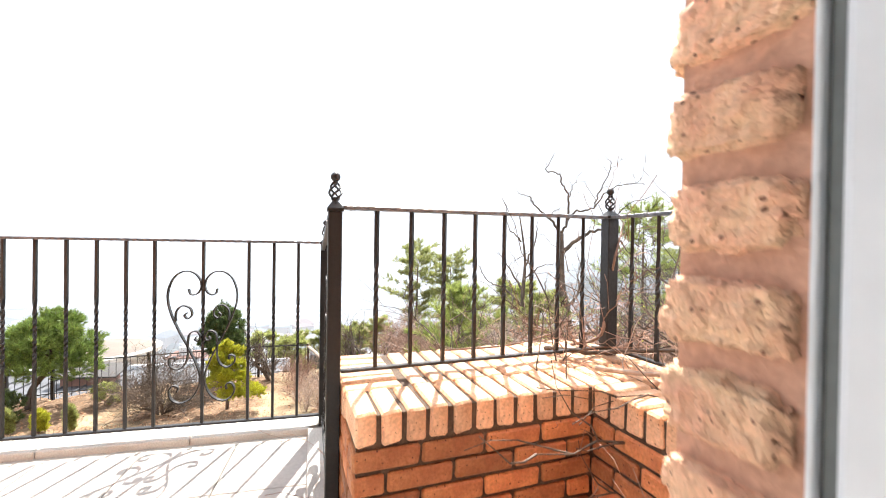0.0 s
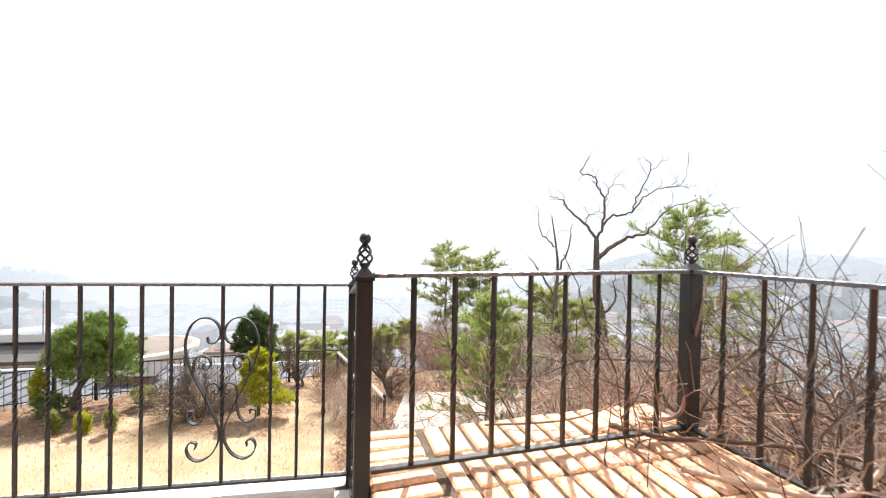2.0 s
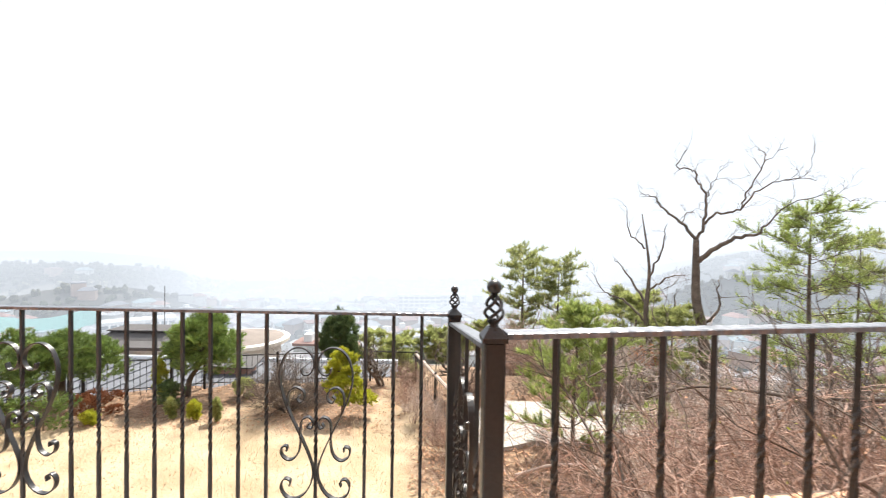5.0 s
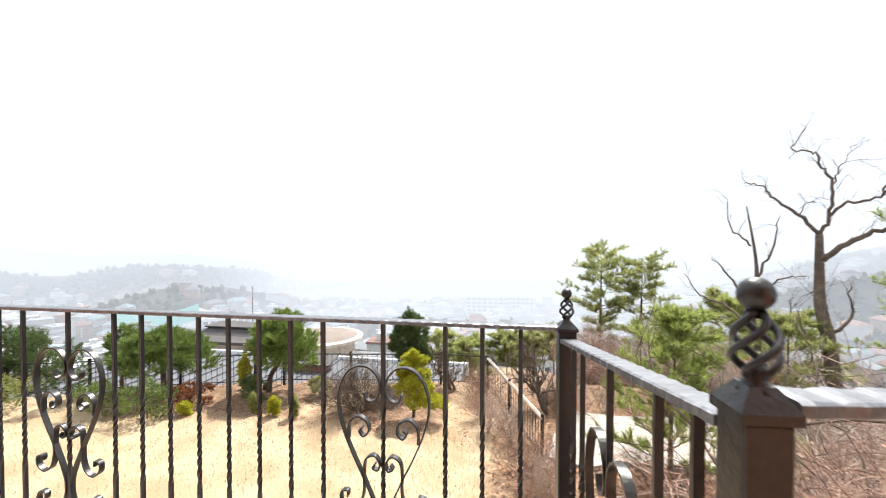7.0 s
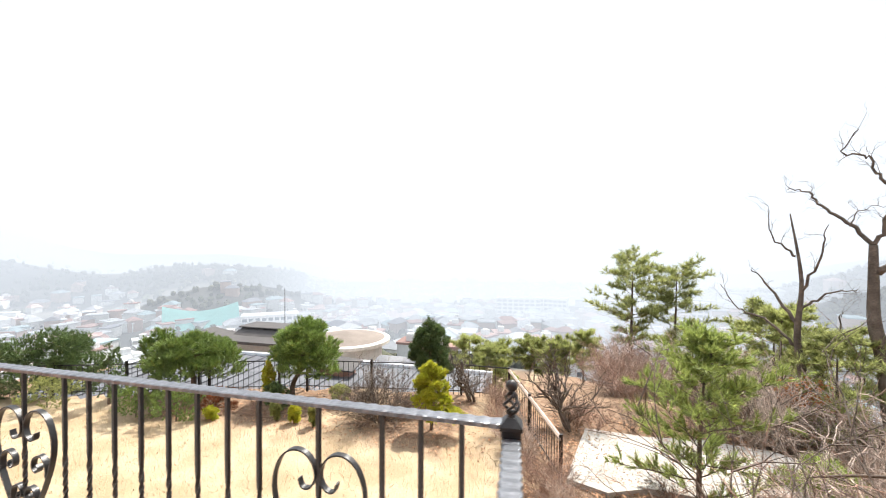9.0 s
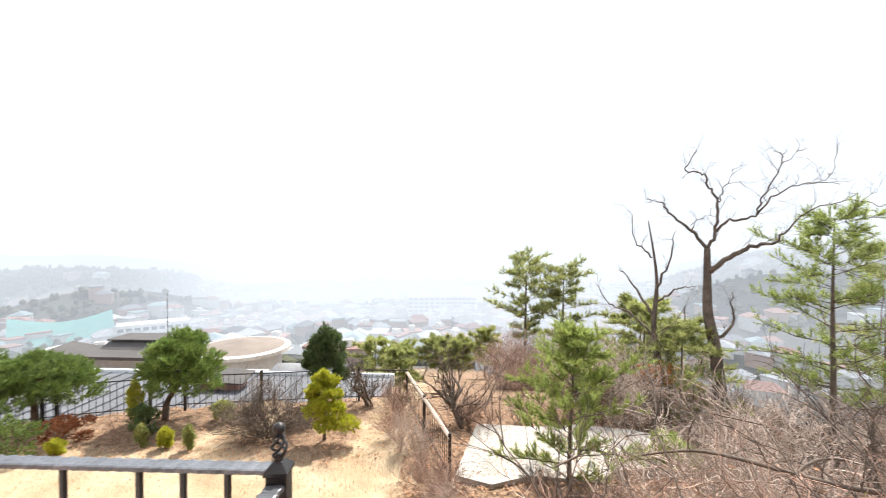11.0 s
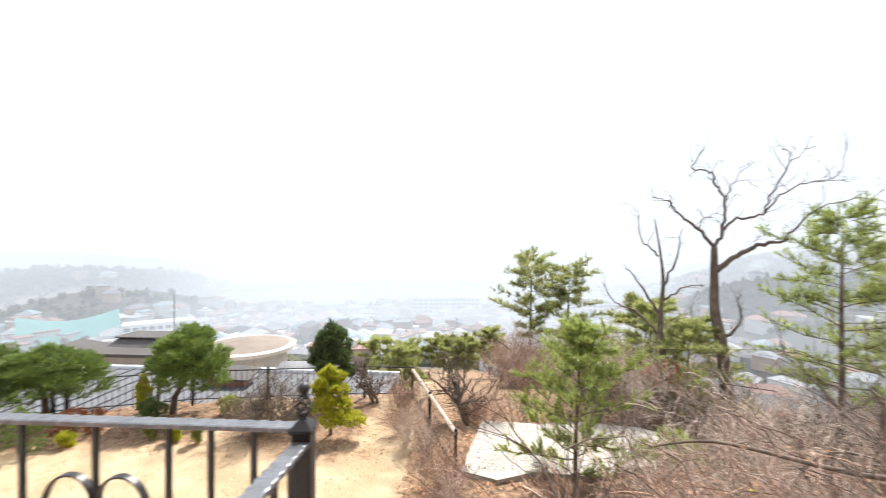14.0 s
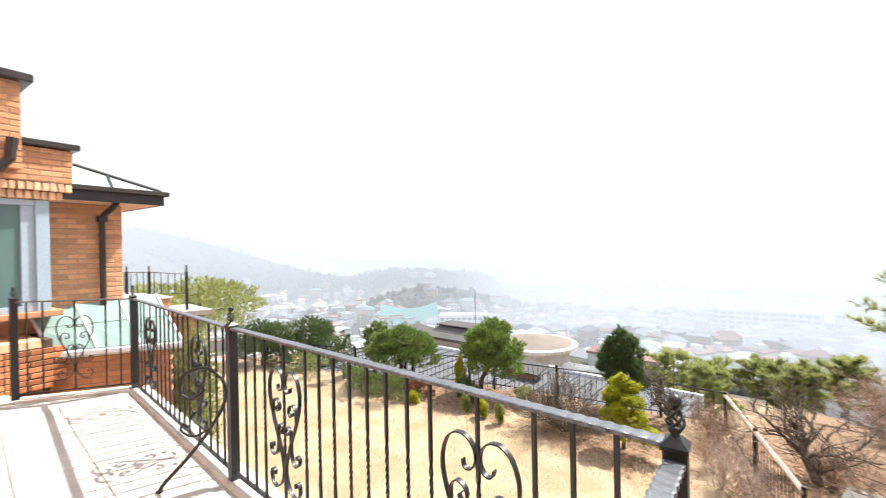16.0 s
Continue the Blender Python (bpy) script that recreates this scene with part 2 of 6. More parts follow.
def ground_material():
    m = bpy.data.materials.new("dry_lawn_and_litter")
    m.use_nodes = True
    n, l = m.node_tree.nodes, m.node_tree.links
    b = n["Principled BSDF"]
    b.inputs["Roughness"].default_value = 0.95
    b.inputs["Specular IOR Level"].default_value = 0.1
    co = n.new("ShaderNodeTexCoord")
    sep = n.new("ShaderNodeSeparateXYZ")
    l.new(co.outputs["Object"], sep.inputs[0])
    def tex(scale, detail=4):
        t = n.new("ShaderNodeTexNoise")
        t.inputs["Scale"].default_value, t.inputs["Detail"].default_value = scale, detail
        l.new(co.outputs["Object"], t.inputs["Vector"])
        return t.outputs["Fac"]
    def span(v, a, c, x=0.0, y=1.0):
        s = n.new("ShaderNodeMapRange")
        s.inputs["From Min"].default_value, s.inputs["From Max"].default_value = a, c
        s.inputs["To Min"].default_value, s.inputs["To Max"].default_value = x, y
        l.new(v, s.inputs["Value"])
        return s.outputs["Result"]
    def mixc(f, a, c):
        k = n.new("ShaderNodeMix")
        k.data_type = "RGBA"
        for sock, val in (("Factor", f), ("A", a), ("B", c)):
            if isinstance(val, tuple):
                k.inputs[sock].default_value = (*val, 1)
            else:
                l.new(val, k.inputs[sock])
        return k.outputs["Result"]
    def calc(op, a, c):
        k = n.new("ShaderNodeMath")
        k.operation = op
        for i, val in enumerate((a, c)):
            if isinstance(val, (int, float)):
                k.inputs[i].default_value = val
            else:
                l.new(val, k.inputs[i])
        return k.outputs[0]
    lawn = mixc(span(tex(1.1), 0.4, 0.6), (0.43, 0.34, 0.235), (0.34, 0.255, 0.165))
    lawn = mixc(span(tex(28), 0.45, 0.75, 0, 0.6), lawn, (0.34, 0.25, 0.12))
    litter = mixc(span(tex(9), 0.4, 0.6), (0.18, 0.115, 0.075), (0.29, 0.20, 0.135))
    litter = mixc(span(tex(45), 0.5, 0.7, 0, 0.7), litter, (0.13, 0.08, 0.05))
    wob = span(tex(0.9), 0.2, 0.8, -1.1, 1.1)
    xw = calc("ADD", sep.outputs["X"], wob)
    yw = calc("ADD", sep.outputs["Y"], wob)
    bed = span(calc("ADD", yw, calc("MULTIPLY", sep.outputs["X"], 0.06)), 5.9, 6.9)    # planted bed behind the lawn
    path = calc("MULTIPLY", span(xw, -1.9, -1.5), span(xw, -0.6, -0.9))                # trodden path
    open2 = calc("MULTIPLY", span(xw, -5.2, -4.8), span(xw, -4.0, -4.4))
    bed = calc("MULTIPLY", bed, calc("SUBTRACT", 1.0, calc("MAXIMUM", path, open2)))
    side = span(xw, -0.7, 0.0)
    far = span(sep.outputs["Y"], 40, 90)
    col = mixc(calc("MAXIMUM", bed, side), lawn, litter)
    town = mixc(span(tex(0.02), 0.45, 0.6), (0.075, 0.075, 0.065), (0.13, 0.125, 0.11))
    col = mixc(far, col, town)
    l.new(col, b.inputs["Base Color"])
    bn = n.new("ShaderNodeBump")
    bn.inputs["Strength"].default_value, bn.inputs["Distance"].default_value = 0.6, 0.03
    l.new(tex(30), bn.inputs["Height"])
    l.new(bn.outputs["Normal"], b.inputs["Normal"])
    return m


M_GROUND = ground_material()


# ---- mesh tools ----
class Shape:
    """Collects vertices and faces for one mesh."""
    def __init__(self):
        self.v, self.f = [], []

    def box(self, x0, y0, z0, x1, y1, z1, m=None):
        k = len(self.v)
        pts = [Vector((x, y, z)) for z in (z0, z1) for x, y in ((x0, y0), (x1, y0), (x1, y1), (x0, y1))]
        self.v += [m @ p for p in pts] if m else pts
        self.f += [tuple(k + i for i in q) for q in ((3, 2, 1, 0), (4, 5, 6, 7), (0, 1, 5, 4), (1, 2, 6, 5), (2, 3, 7, 6), (3, 0, 4, 7))]
        return self

    def soft_box(self, x0, y0, z0, x1, y1, z1, c=0.004, jitter=0.0, rng=None, m=None):
        """A box with chamfered edges, a little uneven."""
        k = len(self.v)
        cx, cy, cz = (x0 + x1) / 2, (y0 + y1) / 2, (z0 + z1) / 2
        hx, hy, hz = (x1 - x0) / 2, (y1 - y0) / 2, (z1 - z0) / 2
        index = {}
        for sx in (-1, 1):
            for sy in (-1, 1):
                for sz in (-1, 1):
                    j = [rng.uniform(-jitter, jitter) if rng else 0 for _ in range(3)]
                    for a in range(3):
                        d = [hx - c, hy - c, hz - c]
                        d[a] = (hx, hy, hz)[a]
                        p = Vector((cx + sx * d[0] + j[0], cy + sy * d[1] + j[1], cz + sz * d[2] + j[2]))
                        index[sx, sy, sz, a] = len(self.v)
                        self.v.append(m @ p if m else p)
        def ring(a, s):
            b, c2 = [q for q in range(3) if q != a]
            out = []
            for sb, sc in ((-1, -1), (1, -1), (1, 1), (-1, 1)):
                key = [0, 0, 0]
                key[a], key[b], key[c2] = s, sb, sc
                out.append(index[(*key, a)])
            return out
        for a in range(3):
            for s in (-1, 1):
                q = ring(a, s)
                self.f.append(tuple(q if (s > 0) == (a != 1) else q[::-1]))
        for a in range(3):
            b, c2 = [q for q in range(3) if q != a]
            for sb in (-1, 1):
                for sc in (-1, 1):
                    def at(sa, ax):
                        key = [0, 0, 0]
                        key[a], key[b], key[c2] = sa, sb, sc
                        return index[(*key, ax)]
                    self.f.append((at(-1, b), at(1, b), at(1, c2), at(-1, c2)))
        for sx in (-1, 1):
            for sy in (-1, 1):
                for sz in (-1, 1):
                    self.f.append(tuple(index[sx, sy, sz, a] for a in range(3)))
        return self

    def tube(self, path, radii, sides=6, cap=True):
        k = len(self.v)
        n = len(path)
        prev = None
        for i, p in enumerate(path):
            d = (path[min(i + 1, n - 1)] - path[max(i - 1, 0)])
            d = d.normalized() if d.length > 1e-9 else Vector((0, 0, 1))
            if prev is None:
                s = d.orthogonal().normalized()
            else:
                s = (prev - d * prev.dot(d))
                s = s.normalized() if s.length > 1e-6 else d.orthogonal().normalized()
            prev = s
            t = d.cross(s)
            r = radii[i] if hasattr(radii, "__len__") else radii
            for j in range(sides):
                a = 2 * math.pi * j / sides
                self.v.append(p + s * (math.cos(a) * r) + t * (math.sin(a) * r))
        for i in range(n - 1):
            for j in range(sides):
                a, b = k + i * sides + j, k + i * sides + (j + 1) % sides
                self.f.append((a, b, b + sides, a + sides))
        if cap and sides > 2:
            self.f.append(tuple(k + j for j in reversed(range(sides))))
            self.f.append(tuple(k + (n - 1) * sides + j for j in range(sides)))
        return self

    def strip(self, path, width, thick):
        """A flat bar bent along a path in the xz plane; its width runs along y."""
        k = len(self.v)
        n = len(path)
        for i, p in enumerate(path):
            d = (path[min(i + 1, n - 1)] - path[max(i - 1, 0)]).normalized()
            s = Vector((-d.z, 0, d.x)) * thick / 2
            w = Vector((0, width / 2, 0))
            self.v += [p + s + w, p - s + w, p - s - w, p + s - w]
        for i in range(n - 1):
            for j in range(4):
                a, b = k + i * 4 + j, k + i * 4 + (j + 1) % 4
                self.f.append((a, b, b + 4, a + 4))
        self.f.append((k + 3, k + 2, k + 1, k))
        e = k + (n - 1) * 4
        self.f.append((e, e + 1, e + 2, e + 3))
        return self

    def lathe(self, profile, sides=14, at=(0, 0, 0)):
        k = len(self.v)
        o = Vector(at)
        for r, z in profile:
            for j in range(sides):
                a = 2 * math.pi * j / sides
                self.v.append(o + Vector((r * math.cos(a), r * math.sin(a), z)))
        for i in range(len(profile) - 1):
            for j in range(sides):
                a, b = k + i * sides + j, k + i * sides + (j + 1) % sides
                self.f.append((a, b, b + sides, a + sides))
        self.f.append(tuple(k + j for j in reversed(range(sides))))
        self.f.append(tuple(k + (len(profile) - 1) * sides + j for j in range(sides)))
        return self

    def poly(self, pts, z0, z1):
        """An upright prism on a ring of (x, y)."""
        k, n = len(self.v), len(pts)
        self.v += [Vector((x, y, z)) for z in (z0, z1) for x, y in pts]
        self.f.append(tuple(k + i for i in reversed(range(n))))
        self.f.append(tuple(k + n + i for i in range(n)))
        for i in range(n):
            j = (i + 1) % n
            self.f.append((k + i, k + j, k + n + j, k + n + i))
        return self

    def mesh(self, name, mat, smooth=False):
        me = bpy.data.meshes.new(name)
        me.from_pydata([tuple(p) for p in self.v], [], self.f)
        me.materials.append(mat)
        if smooth:
            me.polygons.foreach_set("use_smooth", [True] * len(me.polygons))
        me.update()
        return me


def part(name, shape, mat, parent, label="", smooth=False, at=None):
    me = shape if isinstance(shape, bpy.types.Mesh) else shape.mesh(name, mat, smooth)
    ob = new(name, me)
    ob.parent = parent
    if at is not None:
        ob.matrix_local = at if isinstance(at, Matrix) else Matrix.Translation(at)
    if label:
        ob["label"] = label
    return ob


def thing(name, m=None, label="", category="", group="", kind="", data=None):
    ob = new(name, data)
    if m is not None:
        ob.matrix_world = m if isinstance(m, Matrix) else Matrix.Translation(m)
    return tagged(ob, label, category, group, kind)


def solid(name, shape, mat, label="", category="", kind="", group="", smooth=False, m=None):
    return thing(name, m, label, category, group, kind, shape.mesh(name, mat, smooth))


def smoothstep(a, b, x):
    t = max(0.0, min(1.0, (x - a) / (b - a)))
    return t * t * (3 - 2 * t)


# ---- ground, one sheet to the horizon ----
GARDEN = -2.75


def fence_y(x):
    return 5.6 + (x + 16.5) * 0.3687 if x < -6.6 else 9.25 + (x + 6.6) * 0.159


def ground_z(x, y):
    r = math.hypot(x, y)
    out = math.hypot(max(0.0, y - 10.3), max(0.0, -x - 17)) if y > -5 else max(0.0, -x - 17)
    east = max(0.0, x - 3.2)
    z = GARDEN - min(out * 0.30, 24 + 0.11 * out) - min(0.36 * east * smoothstep(0, 2.5, east), 8 + 0.11 * east)
    z -= 2.6 * smoothstep(0.25, 0.75, y - fence_y(x)) * smoothstep(-1.3, -2.2, x) * smoothstep(60, 25, r) * smoothstep(-25, -17, x)
    z = max(z, -58)
    z += 0.05 * noise.noise((x * 0.7, y * 0.7, 0)) * smoothstep(0, 3, y)
    az = math.degrees(math.atan2(x, y))
    # hills across the valley: a high ridge, a nearer knoll, and a long slope on the other side
    z += smoothstep(420, 820, r) * 180 * math.exp(-((az + 82) / 22) ** 2) * (1 + 0.15 * noise.noise((az * 0.09, r * 0.002, 7)))
    z += smoothstep(290, 430, r) * 23 * math.exp(-((az + 42) / 9.5) ** 4) * (1 + 0.2 * noise.noise((az * 0.2, r * 0.004, 3)))
    z += smoothstep(230, 480, r) * 52 * math.exp(-((az - 46) / 18) ** 4) * (1 + 0.15 * noise.noise((az * 0.12, r * 0.002, 5)))
    return z


def build_ground():
    s = Shape()
    rings = [0.4 * i for i in range(1, 60)]
    while rings[-1] < 4200:
        rings.append(rings[-1] * 1.07)
    sides = 168
    s.v.append(Vector((0, 0, GARDEN)))
    for r in rings:
        for j in range(sides):
            a = 2 * math.pi * j / sides
            x, y = r * math.sin(a), r * math.cos(a)
            s.v.append(Vector((x, y, ground_z(x, y))))
    for j in range(sides):
        s.f.append((0, 1 + (j + 1) % sides, 1 + j))
    for i in range(len(rings) - 1):
        for j in range(sides):
            a, b = 1 + i * sides + j, 1 + i * sides + (j + 1) % sides
            s.f.append((a, b, b + sides, a + sides))
    return solid("ground", s, M_GROUND, "dry straw-coloured lawn, leaf litter and valley beyond", "ground", "structure", smooth=True)


build_ground()


# ---- terrace ----
P1, P0, P3, P4, P5 = (0.066, -0.87), (0.0, 0.0), (-2.52, 0.0), (-5.25, 0.09), (-5.79, -0.78)
P2 = (1.207, -0.732)
E1, E2 = Vector((0.9927, 0.1206, 0)), Vector((-0.1206, 0.9927, 0))     # along and out from the house front
CORNER = Vector((0.337, -2.008, 0))                                     # outer corner of the door jamb


def facade_y(x):
    return CORNER.y + 0.1215 * (x - CORNER.x)


def house_frame(origin, z=0.0):
    m = Matrix.Rotation(math.atan2(E1.y, E1.x), 4, "Z")
    m.translation = (origin[0], origin[1], z)
    return m


def build_terrace():
    slab = Shape()
    ring = [(0.12, facade_y(0.12) - 0.6), (0.2, facade_y(0.2) - 0.38), (1.5, facade_y(1.5) - 0.3), (1.42, -0.46), (0.12, -0.62), (0.12, 0.1), (-2.5, 0.1), (-5.3, 0.16), (-5.9, -0.75), (-6.6, -0.9), (-6.6, facade_y(-6.6))]
    slab.poly(ring[::-1], -0.25, -0.012)
    floor = solid("floor", slab, M_GROUT, "terrace floor of pale rectangular stone tiles", "floor", "structure")
    wall = Shape().poly([(1.46, facade_y(1.46)), (1.38, -0.5), (0.08, -0.66), (0.08, 0.06), (-2.5, 0.06), (-5.25, 0.12), (-5.85, -0.75), (-6.5, -0.9), (-6.5, facade_y(-6.5))][::-1], GARDEN - 0.3, -0.25)
    solid("wall_terrace", wall, M_JOINED, "brick retaining wall carrying the terrace", "wall", "structure")
    return floor


FLOOR = build_terrace()


def kerb_run(a, b, w0, w1):
    """Granite kerb stones under a railing."""
    a, b = Vector((*a, 0)), Vector((*b, 0))
    d = (b - a)
    n = max(1, round(d.length / 0.62))
    m = Matrix.Rotation(math.atan2(d.y, d.x), 4, "Z")
    m.translation = a
    run = thing("kerb", m, "pale granite kerb under the iron railing", "kerb", kind="structure")
    L = d.length / n
    me = Shape().soft_box(0.002, w0, -0.1, L - 0.002, w1, 0.022, 0.005).mesh("kerb_stone", M_KERB)
    for i in range(n):
        part("kerb_stone", me, M_KERB, run, at=(i * L, 0, 0))


kerb_run(P0, P3, -0.12, 0.05)
kerb_run(P3, P4, -0.12, 0.05)
kerb_run(P4, P5, -0.10, 0.05)
kerb_run(P1, P0, -0.05, 0.08)


# ---- wrought iron railing ----
def bar_mesh(h, w=0.014, twist=0.0, name="baluster"):
    s = Shape()
    n = 40 if twist else 1
    for i in range(n + 1):
        z = h * i / n
        f = smoothstep(0.28, 0.72, i / n) if twist else 0
        for j in range(4):
            a = math.pi / 4 + math.pi / 2 * j + f * twist
            s.v.append(Vector((math.cos(a) * w * 0.707, math.sin(a) * w * 0.707, z)))
    for i in range(n):
        for j in range(4):
            p, q = i * 4 + j, i * 4 + (j + 1) % 4
            s.f.append((p, q, q + 4, p + 4))
    s.f += [(3, 2, 1, 0), (n * 4, n * 4 + 1, n * 4 + 2, n * 4 + 3)]
    return s.mesh(name, M_IRON)


BAR_LEFT = bar_mesh(0.915, 0.0125, 14)
BAR_RIGHT = bar_mesh(0.555, 0.0125, 7)


def smooth_path(pts, n=8):
    out = []
    for i in range(len(pts) - 1):
        p0, p1, p2, p3 = pts[max(i - 1, 0)], pts[i], pts[i + 1], pts[min(i + 2, len(pts) - 1)]
        for k in range(n):
            t = k / n
            out.append(0.5 * ((2 * p1) + (p2 - p0) * t + (2 * p0 - 5 * p1 + 4 * p2 - p3) * t * t + (3 * p1 - p0 - 3 * p2 + p3) * t ** 3))
    out.append(pts[-1])
    return out


def heart_scroll_meshes():
    """Half a heart: the great S, the inner curl and the lower S, bent from flat bar."""
    V = lambda x, z: Vector((x, 0, z))
    # curl beside the stem, over the lobe, down the flank to the stem and out to the foot curl
    great = [V(-0.074, 0.752), V(-0.066, 0.728), V(-0.045, 0.722), V(-0.022, 0.735), V(-0.009, 0.765), V(-0.020, 0.805), V(-0.055, 0.835),
             V(-0.105, 0.838), V(-0.150, 0.808), V(-0.176, 0.750), V(-0.178, 0.690), V(-0.158, 0.620), V(-0.120, 0.540), V(-0.075, 0.460),
             V(-0.030, 0.370), V(-0.012, 0.310), V(-0.020, 0.255), V(-0.055, 0.205), V(-0.110, 0.182), V(-0.155, 0.202), V(-0.170, 0.240),
             V(-0.152, 0.270), V(-0.124, 0.262), V(-0.128, 0.240)]
    inner = [V(-0.138, 0.590), V(-0.136, 0.640), V(-0.105, 0.668), V(-0.066, 0.655), V(-0.056, 0.622), V(-0.078, 0.603), V(-0.094, 0.620), V(-0.080, 0.632)]
    lower = [V(-0.030, 0.512), V(-0.040, 0.498), V(-0.020, 0.492), V(-0.012, 0.515), V(-0.035, 0.540), V(-0.068, 0.525), V(-0.076, 0.480), V(-0.075, 0.425), V(-0.090, 0.375),
             V(-0.128, 0.352), V(-0.165, 0.372), V(-0.168, 0.405), V(-0.142, 0.412), V(-0.142, 0.392)]
    out = []
    for nm, pts in (("great_scroll", great), ("inner_scroll", inner), ("lower_scroll", lower)):
        for side in (1, -1):
            path = smooth_path([Vector((p.x * side * 0.875, 0, p.z)) for p in pts], 6)
            out.append((nm, Shape().strip(path, 0.020, 0.0055).mesh(nm, M_IRON)))
    return out


HEART = heart_scroll_meshes()


def wavy_rail(length, width=0.046, thick=0.013, rise=0.0, name="top_rail", wave=0.0022):
    s = Shape()
    n = max(2, int(length / 0.011))
    for i in range(n + 1):
        x = length * i / n
        w = width / 2 + wave * math.sin(x * 2 * math.pi / 0.042)
        z = rise * i / n + 0.0007 * math.sin(x * 2 * math.pi / 0.042)
        b = thick
        for y, zz in ((-w, z - b), (w, z - b), (w, z - 0.002), (w * 0.8, z), (-w * 0.8, z), (-w, z - 0.002)):
            s.v.append(Vector((x, y, zz)))
    for i in range(n):
        for j in range(6):
            p, q = i * 6 + j, i * 6 + (j + 1) % 6
            s.f.append((p, p + 6, q + 6, q))
    s.f += [tuple(range(6)), tuple(n * 6 + j for j in reversed(range(6)))]
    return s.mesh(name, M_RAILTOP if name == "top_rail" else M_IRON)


def railing(a, b, z0a, z1a, z1b, stops, hearts, bar, label, group="terrace railing"):
    """A railing panel from a to b: stops are the bars' distances along it, hearts those that carry a heart."""
    a, b = Vector((*a, 0)), Vector((*b, 0))
    d = b - a
    L = d.length
    m = Matrix.Rotation(math.atan2(d.y, d.x), 4, "Z")
    m.translation = a
    rail = thing("iron_railing", m, label, "railing", group)
    rise = z1b - z1a
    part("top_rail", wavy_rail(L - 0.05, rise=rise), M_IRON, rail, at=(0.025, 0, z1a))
    part("bottom_rail", wavy_rail(L - 0.05, 0.026, 0.010, rise * 0.0, "bottom_rail", 0.0006), M_IRON, rail, at=(0.025, 0, z0a + 0.005))
    h = bar.vertices[len(bar.vertices) - 1].co.z
    for x in stops:
        top = z1a + rise * x / L - 0.012
        sc = (top - z0a) / h
        part("baluster", bar, M_IRON, rail, at=Matrix.LocRotScale((x, 0, z0a), None, (1, 1, sc)))
    for x in hearts:
        for nm, me in HEART:
            part(nm, me, M_IRON, rail, at=(x, 0, 0))
    return rail


PITCH = 0.1215                                          # between bars; a heart takes two wider gaps
stops = [0.138, 0.2585, 0.379, 0.59] + [0.805 + PITCH * i for i in range(8)] + [1.868, 2.085, 2.207, 2.328]
LONG = "black wrought iron railing panel with two scrolled hearts on pale kerb"
railing(P0, P3, 0.072, 1.0, 1.0, stops, [stops[3], stops[12]], BAR_LEFT, LONG)
k34 = (Vector(P4) - Vector(P3)).length / 2.52
railing(P3, P4, 0.072, 1.0, 1.0, [v * k34 for v in stops], [stops[3] * k34, stops[12] * k34], BAR_LEFT, LONG)
SHORT = "short black wrought iron railing panel with one scrolled heart"
short = [0.12, 0.25, 0.52, 0.79, 0.92]
railing(P4, P5, 0.072, 1.0, 1.02, short, [0.52], BAR_LEFT, SHORT)
railing(P1, P0, 0.072, 1.085, 0.965, [v * 0.84 for v in short], [0.52 * 0.84], BAR_LEFT, SHORT)
d12 = (Vector(P2) - Vector(P1)).length
railing(P1, P2, 0.562, 1.115, 1.125, [0.14 + i * (d12 - 0.28) / 7 for i in range(8)], [], BAR_RIGHT, "plain black wrought iron railing on a brick planter")
P6 = tuple((Vector((*P2, 0)) - E2 * 1.5).xy)
railing(P2, P6, 0.562, 1.125, 1.125, [0.125 * i for i in range(1, 12)], [], BAR_RIGHT, "plain black wrought iron railing beside the thicket")


NECK_MESH = Shape().lathe([(0.017, 0), (0.013, 0.005), (0.010, 0.010), (0.011, 0.018), (0.007, 0.024)], 12).mesh("finial", M_IRON, True)
BALL_R = 0.016
BALL_MESH = Shape().lathe([(0.008, -0.006)] + [(BALL_R * math.sin(math.pi * i / 12), BALL_R - BALL_R * math.cos(math.pi * i / 12)) for i in range(1, 12)] + [(0.001, 2 * BALL_R)], 20).mesh("ball", M_IRON, True)


def basket_wire():
    pts = []
    for i in range(17):
        u = i / 16
        r = 0.005 + 0.0148 * math.sin(math.pi * u ** 0.85) ** 0.9
        pts.append(Vector((r * math.cos(u * math.pi * 1.25), r * math.sin(u * math.pi * 1.25), 0.012 + 0.063 * u)))
    return Shape().tube(pts, 0.0038, 6).mesh("basket_wire", M_IRON, True)


WIRE_MESH = basket_wire()


def finial(parent, z):
    """A twisted basket of four wires with a ball on top."""
    neck = part("finial", NECK_MESH, M_IRON, parent, at=(0, 0, z))
    for k in range(4):
        part("basket_wire", WIRE_MESH, M_IRON, neck, at=Matrix.Rotation(k * math.pi / 2, 4, "Z"))
    part("ball", BALL_MESH, M_IRON, neck, at=(0, 0, 0.0745))


